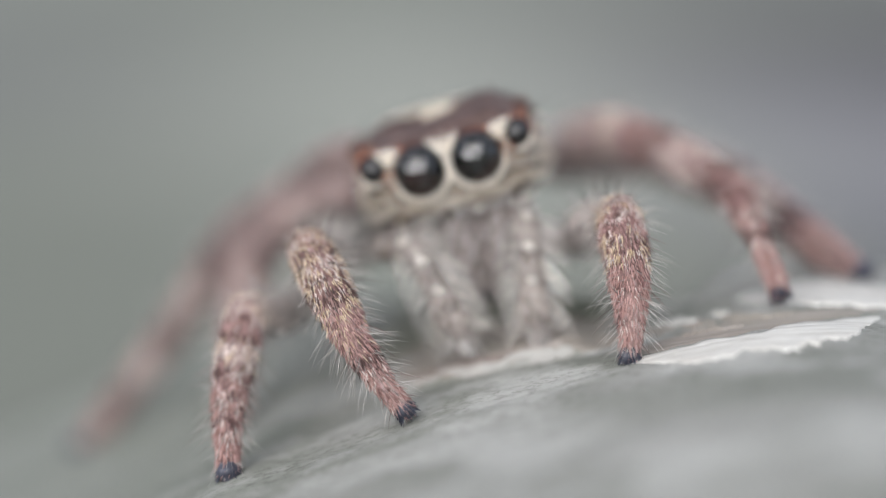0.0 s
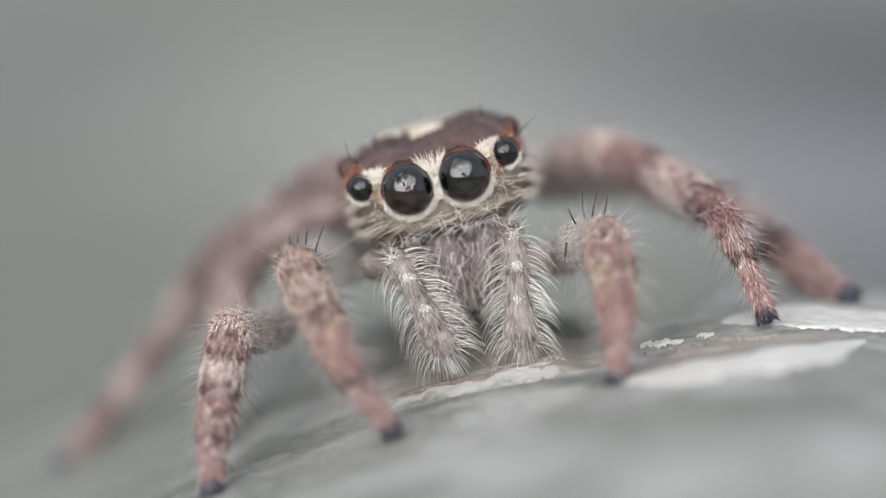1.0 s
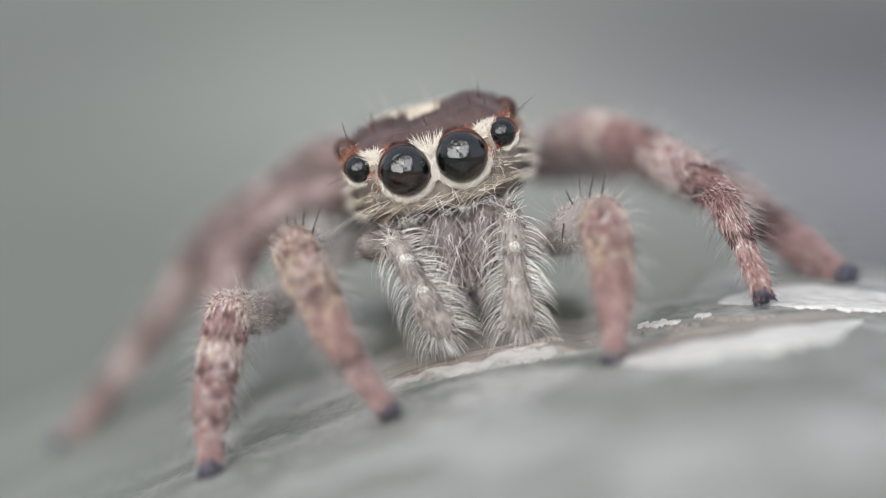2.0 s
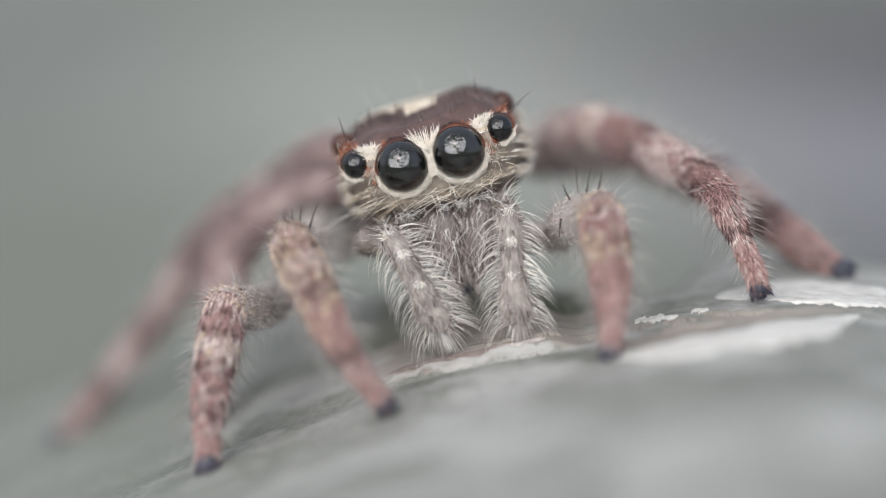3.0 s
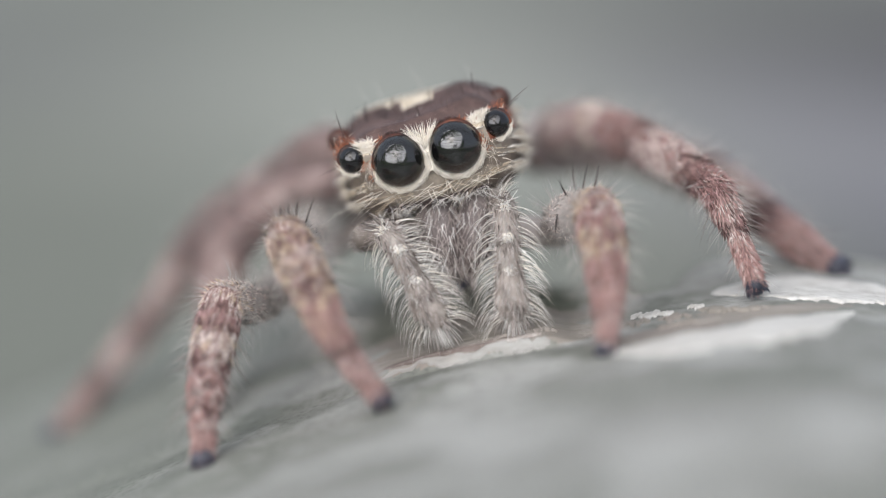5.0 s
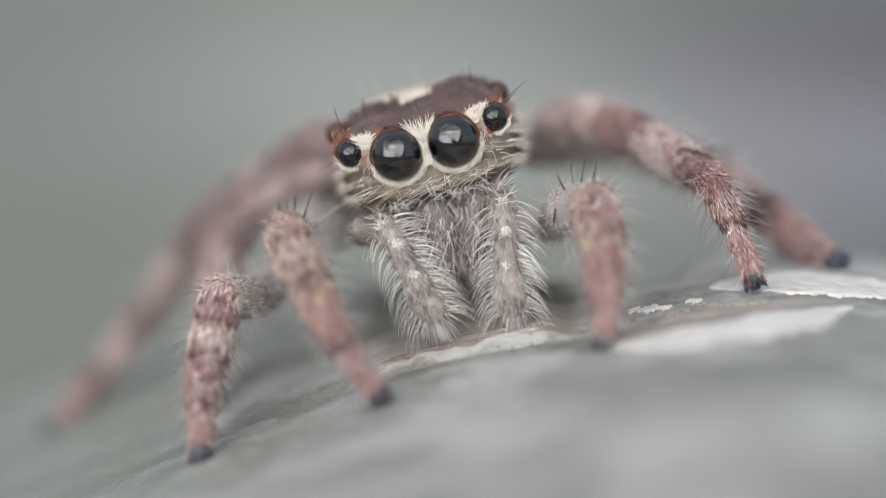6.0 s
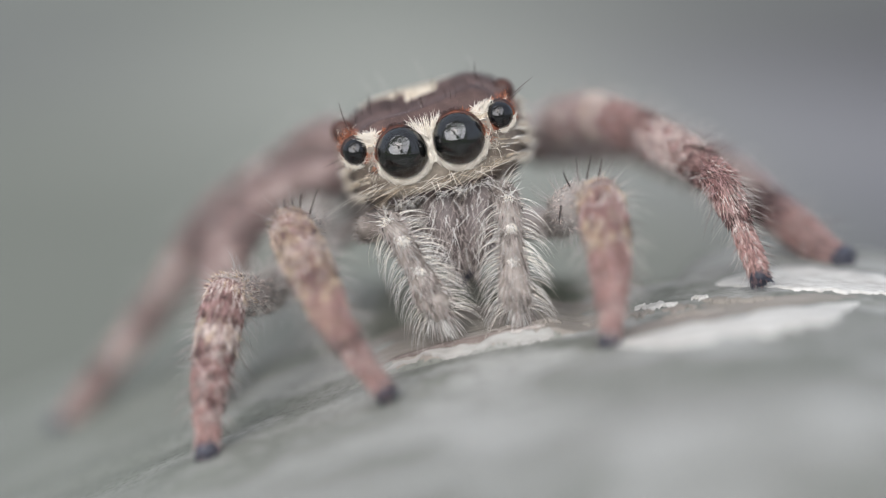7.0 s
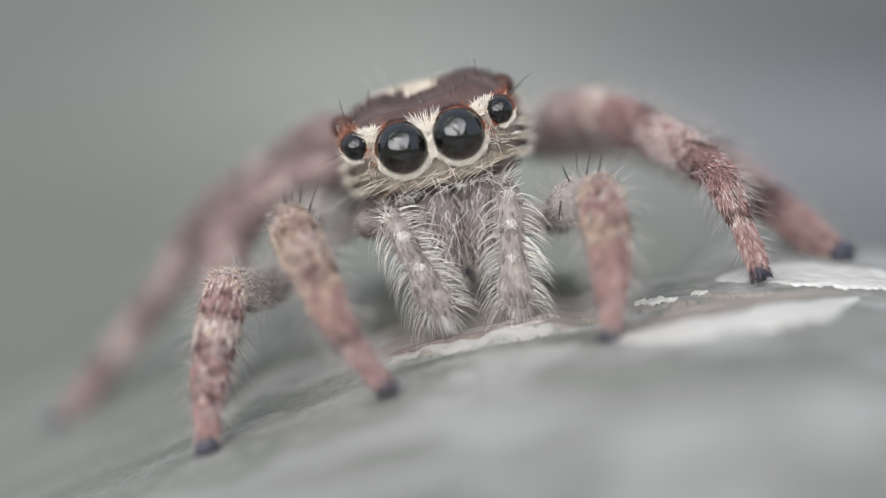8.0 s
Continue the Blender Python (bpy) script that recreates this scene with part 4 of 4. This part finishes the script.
build_palp([(-0.45, 1.05, 0.30, 0.17), (-1.17, 0.84, 0.17, 0.195), (-0.80, 0.42, 0.39, 0.19), (-0.60, 0.15, 0.17, 0.175), (-0.36, 0.01, -0.26, 0.19), (-0.13, -0.12, -0.69, 0.25), (-0.03, -0.18, -0.91, 0.15)],
           [("pedipalp", (0, 2)), ("palp_patella", (2, 3)), ("palp_tibia", (3, 4)), ("palp_tarsus", (4, 6))])
build_palp([(0.82, 0.90, 0.77, 0.18), (0.97, 0.50, 0.73, 0.165), (1.00, 0.19, 0.36, 0.165), (1.02, 0.05, -0.11, 0.19), (1.08, -0.10, -0.59, 0.25), (1.11, -0.16, -0.81, 0.15)], PALP_CUTS)


# hair tones: shares of the hair materials in the order of LEG_HAIR
LEG_HAIR = [HAIR_PALE, HAIR_RUFOUS, HAIR_BROWN, HAIR_FINE, HAIR_GOLD, HAIR_DARK, HAIR_ROSE, HAIR_MAUVE, HAIR_DUSK, HAIR_PLUM, HAIR_CLAW]
TONES = {"cream": {2: 0.04, 1: 0.10, 4: 0.22, 0: 0.64}, "gold": {2: 0.24, 1: 0.10, 4: 0.56, 0: 0.10}, "mixed": {5: 0.04, 2: 0.26, 1: 0.18, 4: 0.32, 0: 0.20},
         "stripe": {2: 0.32, 1: 0.26, 0: 0.42}, "red": {2: 0.14, 1: 0.54, 6: 0.26, 0: 0.06}, "dark": {5: 0.12, 2: 0.56, 1: 0.26, 0: 0.06}, "pink": {2: 0.08, 1: 0.30, 6: 0.38, 0: 0.24},
         "salmon": {1: 0.22, 6: 0.72, 0: 0.06}, "flecked": {2: 0.05, 1: 0.33, 6: 0.42, 4: 0.20}, "mauve": {8: 0.26, 7: 0.44, 9: 0.30}, "dusk": {2: 0.20, 8: 0.60, 7: 0.20},
         "blush": {8: 0.10, 7: 0.30, 9: 0.40, 0: 0.20}, "pale": {2: 0.12, 1: 0.20, 6: 0.12, 0: 0.56}, "haze": {7: 0.10, 9: 0.40, 0: 0.50}, "bare": {3: 0.80, 0: 0.20}}


def tone_at(pattern, pos):
    found = pattern[0][1]
    for start, tone in pattern:
        if pos >= start:
            found = tone
    return TONES[found]


def build_leg(rows, cuts, seed, pattern, spines=True, dense=1.0, skins=(SKIN_FEMUR, SKIN_LEG), tuft=1.0, bristles=(), label="reddish-brown leg banded with cream scales"):
    """A leg of jointed segments with lying scales in bands, standing hairs and dark spines; the first segment carries the others.
    pattern: (place along the rows, tone) from which each tone holds."""
    g = np.random.default_rng(seed)
    first = None
    coat = Hairs()
    total = len(cuts)
    for k, (name, (i, j)) in enumerate(cuts):
        geo = tube(rows[i:j + 1], 16 if j - i > 1 else 12, 20, 0.06, 0.6)
        ob = part(name, geo, [skins[1] if first else skins[0]], first or spider, "" if first else label)
        first = first or ob
        centre = np.array(rows, float)[i:j + 1, :3]
        a, b = centre[0], centre[-1]
        ln = float(np.linalg.norm(np.diff(centre, axis=0), axis=1).sum())
        p, n = scatter(geo, int(dense * 1650 * (ln + 0.25) * (rows[i][3] + rows[j][3]) / 0.6), g)
        for q in range(len(p)):
            best = None                                    # place along the rows and the way that the leg runs there
            for m in range(len(centre) - 1):
                step = centre[m + 1] - centre[m]
                u = float((p[q] - centre[m]) @ step / (step @ step))
                u = min(max(u, 0.0 if m else -0.5), 1.0 if m < len(centre) - 2 else 1.5)
                far = np.linalg.norm(p[q] - centre[m] - step * u)
                if best is None or far < best[0]:
                    best = (far, i + m + u, step / np.linalg.norm(step))
            pos, t = best[1], best[2]
            tone = tone_at(pattern, pos + 0.17 * noise.noise((p[q] * 3.6)) + 0.10 * noise.noise((p[q] * 9.0)) + 0.06 * g.normal())
            r = 0.5 + 0.75 * noise.noise((p[q] * 4.2 + 7)) + 0.8 * noise.noise((p[q] * 8.0 + 3)) + 0.16 * g.normal()
            r = r % 1.0 if r < 0 or r >= 1 else r
            for mat, share in tone.items():
                r -= share
                if r < 0:
                    break
            if mat == 3 and g.random() < 0.5:
                continue
            coat.add(p[q], t * 0.95 + n[q] * 0.22 + g.normal(size=3) * 0.15, g.uniform(0.09, 0.20), 0.0095, mat=mat, seg=2)
        t = (b - a) / np.linalg.norm(b - a)
        for _ in range(int(dense * 150 * ln + 16)):         # thin standing hairs
            q = g.integers(len(p))
            long = g.uniform(0.20, 0.58) * (0.6 if k == total - 1 else 1)
            coat.add(p[q], n[q] * 0.9 + t * g.uniform(0.2, 0.7), long, 0.0046, bend=t * 0.25, mat=3 if g.random() < (1.0 if k == 0 else 0.86) else 2, seg=3)
        if spines and 0 < k < total - 1:
            for _ in range(3):
                q = g.integers(len(p))
                if n[q][2] > -0.2:
                    coat.add(p[q], n[q] * 0.8 + t * 0.6, g.uniform(0.22, 0.36), 0.011, bend=t * 0.2, mat=5, seg=4)
    for at, way, ln in bristles:                           # strong curved bristles on the knee
        coat.add(at, way, ln, 0.021, bend=(0.12 * (1 if way[0] < 0.3 else -1), -0.05, 0.1), mat=5, seg=6)
    # dark claw tuft at the foot
    e, d = np.array(rows[-1][:3]), np.array(rows[-1][:3]) - np.array(rows[-2][:3])
    d /= np.linalg.norm(d)
    r = rows[-1][3] * tuft
    claw = part("claw_tuft", tube([(*(e - d * 0.05), r * 1.2), (*(e + d * 0.08), r * 1.28), (*(e + d * 0.16), r * 0.75)], 8, 14), [CLAW], first, "black claw tuft")
    for _ in range(170):
        w = g.normal(size=3)
        w -= d * (w @ d)
        w /= np.linalg.norm(w)
        coat.add(e + w * r * 0.9 + d * g.uniform(-0.06, 0.10), d + w * 0.55, g.uniform(0.09, 0.17), 0.012, bend=w * 0.1, mat=10, seg=2)
    part("hair", coat.geo(), LEG_HAIR, first, "cream, rufous and dark hair", kind="stuff")
    return first


SIX = [("leg", (0, 2)), ("patella", (2, 3)), ("tibia", (3, 4)), ("metatarsus", (4, 5)), ("tarsus", (5, 7))]
# front pair
build_leg([(-2.10, 3.90, 0.00, 0.18), (-2.03, 1.00, 0.12, 0.25), (-2.23, -0.18, 0.42, 0.30), (-1.97, -0.71, 0.06, 0.335), (-1.55, -1.37, -0.62, 0.22),
           (-1.14, -1.61, -1.18, 0.145), (-0.90, -1.68, -1.47, 0.125), (-0.85, -1.69, -1.53, 0.115)], SIX, 11,
          [(-1, "bare"), (1.80, "dark"), (1.92, "cream"), (2.05, "gold"), (2.40, "dark"), (2.56, "gold"), (2.80, "cream"), (3.06, "mixed"), (3.26, "dark"), (3.42, "gold"), (3.62, "flecked"), (4.40, "dark"), (4.66, "pink"), (4.85, "salmon")],
          bristles=[((-2.10, 0.02, 0.62), (0.0, -0.1, 1), 0.34), ((-1.97, 0.08, 0.55), (0.25, -0.1, 1), 0.42), ((-2.30, -0.05, 0.66), (-0.25, -0.2, 1), 0.22), ((-2.20, 0.0, 0.66), (-0.15, -0.1, 1), 0.20)])
build_leg([(1.80, 1.55, 0.14, 0.24), (1.96, 0.62, 0.55, 0.33), (2.28, -0.25, 0.83, 0.325), (2.35, -0.79, 0.36, 0.30), (2.36, -1.27, -0.19, 0.205),
           (2.35, -1.46, -0.56, 0.135), (2.335, -1.52, -0.76, 0.115), (2.33, -1.54, -0.82, 0.115)], SIX, 12,
          [(-1, "bare"), (1.86, "gold"), (2.06, "stripe"), (2.30, "red"), (2.55, "mixed"), (3.22, "salmon"), (4.35, "red"), (4.62, "pink"), (4.82, "salmon")],
          bristles=[((1.91, 0.2, 0.92), (-0.65, -0.2, 0.9), 0.36), ((2.02, 0.2, 0.95), (-0.26, -0.1, 1), 0.52), ((2.11, 0.2, 0.95), (0.02, -0.1, 1), 0.50), ((2.24, 0.15, 0.95), (0.30, -0.1, 1), 0.52),
                    ((1.74, 0.15, 0.70), (-0.20, -0.2, -1), 0.34)])
# second pair
build_leg([(-2.20, 3.80, -0.90, 0.18), (-2.75, 1.00, -0.85, 0.28), (-3.20, 0.0, -0.59, 0.29), (-3.29, -0.50, -1.06, 0.292), (-3.37, -0.86, -1.55, 0.238),
           (-3.38, -1.22, -2.12, 0.166), (-3.35, -1.41, -2.44, 0.142), (-3.34, -1.47, -2.52, 0.127)], SIX, 13,
          [(-1, "bare"), (1.74, "cream"), (2.18, "stripe"), (2.42, "red"), (2.66, "dark"), (2.84, "cream"), (3.36, "dark"), (3.62, "stripe"), (3.80, "red"), (3.98, "pink"), (4.52, "dark"), (4.70, "pink"), (5.0, "salmon")], tuft=1.1)
build_leg([(2.00, 5.00, 1.35, 0.22), (1.97, 3.75, 1.36, 0.36), (2.49, 3.44, 1.57, 0.34), (3.24, 2.57, 1.39, 0.315), (3.86, 1.49, 1.14, 0.275), (4.19, 0.73, 0.94, 0.235),
           (4.42, 0.29, 0.37, 0.145), (4.6, 0.03, -0.10, 0.138), (4.66, -0.04, -0.29, 0.118)],
          [("leg", (0, 1)), ("patella", (1, 2)), ("tibia", (2, 5)), ("metatarsus", (5, 6)), ("tarsus", (6, 8))], 14,
          [(-1, "haze"), (1.45, "mauve"), (1.62, "haze"), (1.88, "cream"), (2.30, "red"), (2.80, "dark"), (3.10, "stripe"), (3.28, "pale"), (3.82, "stripe"), (4.05, "dark"), (4.50, "red"), (5.25, "pink"), (5.62, "dark"),
           (5.98, "pink"), (6.15, "salmon")], skins=(SKIN_MID, SKIN_LEG), tuft=0.92,
          bristles=[((4.16, 0.62, 0.78), (0.22, -0.2, -1), 0.36), ((4.26, 0.48, 0.62), (0.20, -0.2, -1), 0.34), ((4.34, 0.30, 0.42), (0.10, -0.2, -1), 0.34), ((4.22, 0.55, 0.70), (0.0, -0.2, -1), 0.22)])
# hind legs
build_leg([(-1.27, 3.02, 0.70, 0.25), (-2.42, 3.39, 0.52, 0.29), (-3.14, 3.47, -0.02, 0.36), (-3.60, 3.40, -0.64, 0.38), (-3.64, 2.80, -1.36, 0.33), (-3.67, 2.08, -2.07, 0.265), (-3.66, 1.44, -2.60, 0.20), (-3.66, 1.36, -2.75, 0.14)],
          [("leg", (0, 1)), ("patella", (1, 2)), ("tibia", (2, 4)), ("metatarsus", (4, 5)), ("tarsus", (5, 7))], 15, [(-1, "mauve"), (3.6, "blush"), (4.6, "mauve"), (5.2, "salmon")], False, 0.45, (SKIN_HIND, SKIN_HIND))
build_leg([(-1.19, 3.50, 0.96, 0.31), (-1.94, 4.14, 1.04, 0.33), (-2.56, 4.55, 0.62, 0.35), (-3.21, 4.94, 0.06, 0.37), (-3.86, 5.25, -0.43, 0.41), (-4.46, 5.28, -1.13, 0.352), (-5.05, 5.28, -2.00, 0.290),
           (-5.77, 5.27, -2.92, 0.264), (-6.62, 5.24, -4.00, 0.202), (-6.98, 5.14, -4.48, 0.150)],
          [("leg", (0, 2)), ("patella", (2, 4)), ("tibia", (4, 6)), ("metatarsus", (6, 7)), ("tarsus", (7, 9))], 16,
          [(-1, "mauve"), (1.7, "dark"), (2.35, "haze"), (2.85, "dusk"), (3.3, "blush"), (3.9, "mauve"), (4.5, "dusk"), (5.15, "haze"), (5.95, "dark"), (6.6, "haze"), (7.3, "dark"), (7.7, "pink")], False, 0.6, (SKIN_HIND, SKIN_HIND), 1.5)
build_leg([(1.54, 4.74, 0.75, 0.22), (3.38, 5.33, 0.84, 0.33), (4.62, 4.23, 0.53, 0.37), (5.15, 3.34, 0.25, 0.32), (5.6, 2.45, -0.04, 0.28), (5.92, 1.99, -0.27, 0.23), (6.21, 1.74, -0.45, 0.17), (6.28, 1.69, -0.48, 0.13)],
          [("leg", (0, 1)), ("patella", (1, 2)), ("tibia", (2, 4)), ("metatarsus", (4, 5)), ("tarsus", (5, 7))], 17,
          [(-1, "mauve"), (1.6, "dusk"), (2.3, "haze"), (3.30, "dusk"), (3.65, "red"), (3.95, "salmon")], False, 0.6, (SKIN_HIND, SKIN_HIND), 1.4)

# underside between the legs
part("sternum", ball((-0.05, 2.3, 0.05), 1.0, (1.15, 1.3, 0.55), 18, 28), [SKIN_JAW], spider, "pinkish-grey underside")
for x, y, z, r, low, tint in ((-2.10, 3.90, 0.00, 0.18, 0.6, SKIN_FEMUR), (1.75, 1.55, 0.14, 0.24, 0.05, SKIN_FEMUR), (-2.20, 3.80, -0.90, 0.18, 0.4, SKIN_FEMUR), (2.00, 5.00, 1.35, 0.22, 0.6, SKIN_FEMUR)):
    part("coxa", tube([(0.0 if x < 0 else 0.3, y + 0.5, low, 0.3), (x * 0.6, y + 0.2, z * 0.5 + low * 0.5, 0.27), (x, y, z, r)], 8, 16), [tint], spider)
# abdomen, behind the head shield
part("abdomen", ball((-0.4, 6.1, -0.15), 1.5, (0.85, 1.35, 0.75), 28, 36), [SKIN_BACK], spider, "mottled brown hairy abdomen")
part("waist", tube([(-0.25, 3.9, 0.7, 0.3), (-0.3, 4.6, 0.3, 0.3)], 6, 14), [SKIN_BACK], spider)


def motions():
    """The spider stands still; only the retinas turn behind its front eyes, while the lens is focused on its face."""
    walk(focus, [(t, pose(0.0, -0.02377 + 0.0009774 * d, 0.15549 - 0.0002113 * d)) for t, d in FOCUS])
    for k, globe in enumerate(RETINAS):
        x, y, z = globe.location
        away = 75 if k else 0
        walk(globe, [(0.0, pose(x, y, z, 20, 0, away)), (0.9, pose(x, y, z, 0, 0, away)), (1.7, pose(x, y, z, 4, 0, away - 6)),
                     (2.6, pose(x, y, z, 45, 0, 70)), (4.5, pose(x, y, z, 50, 0, 76)), (8.0, pose(x, y, z, 48, 0, 74))])


motions()
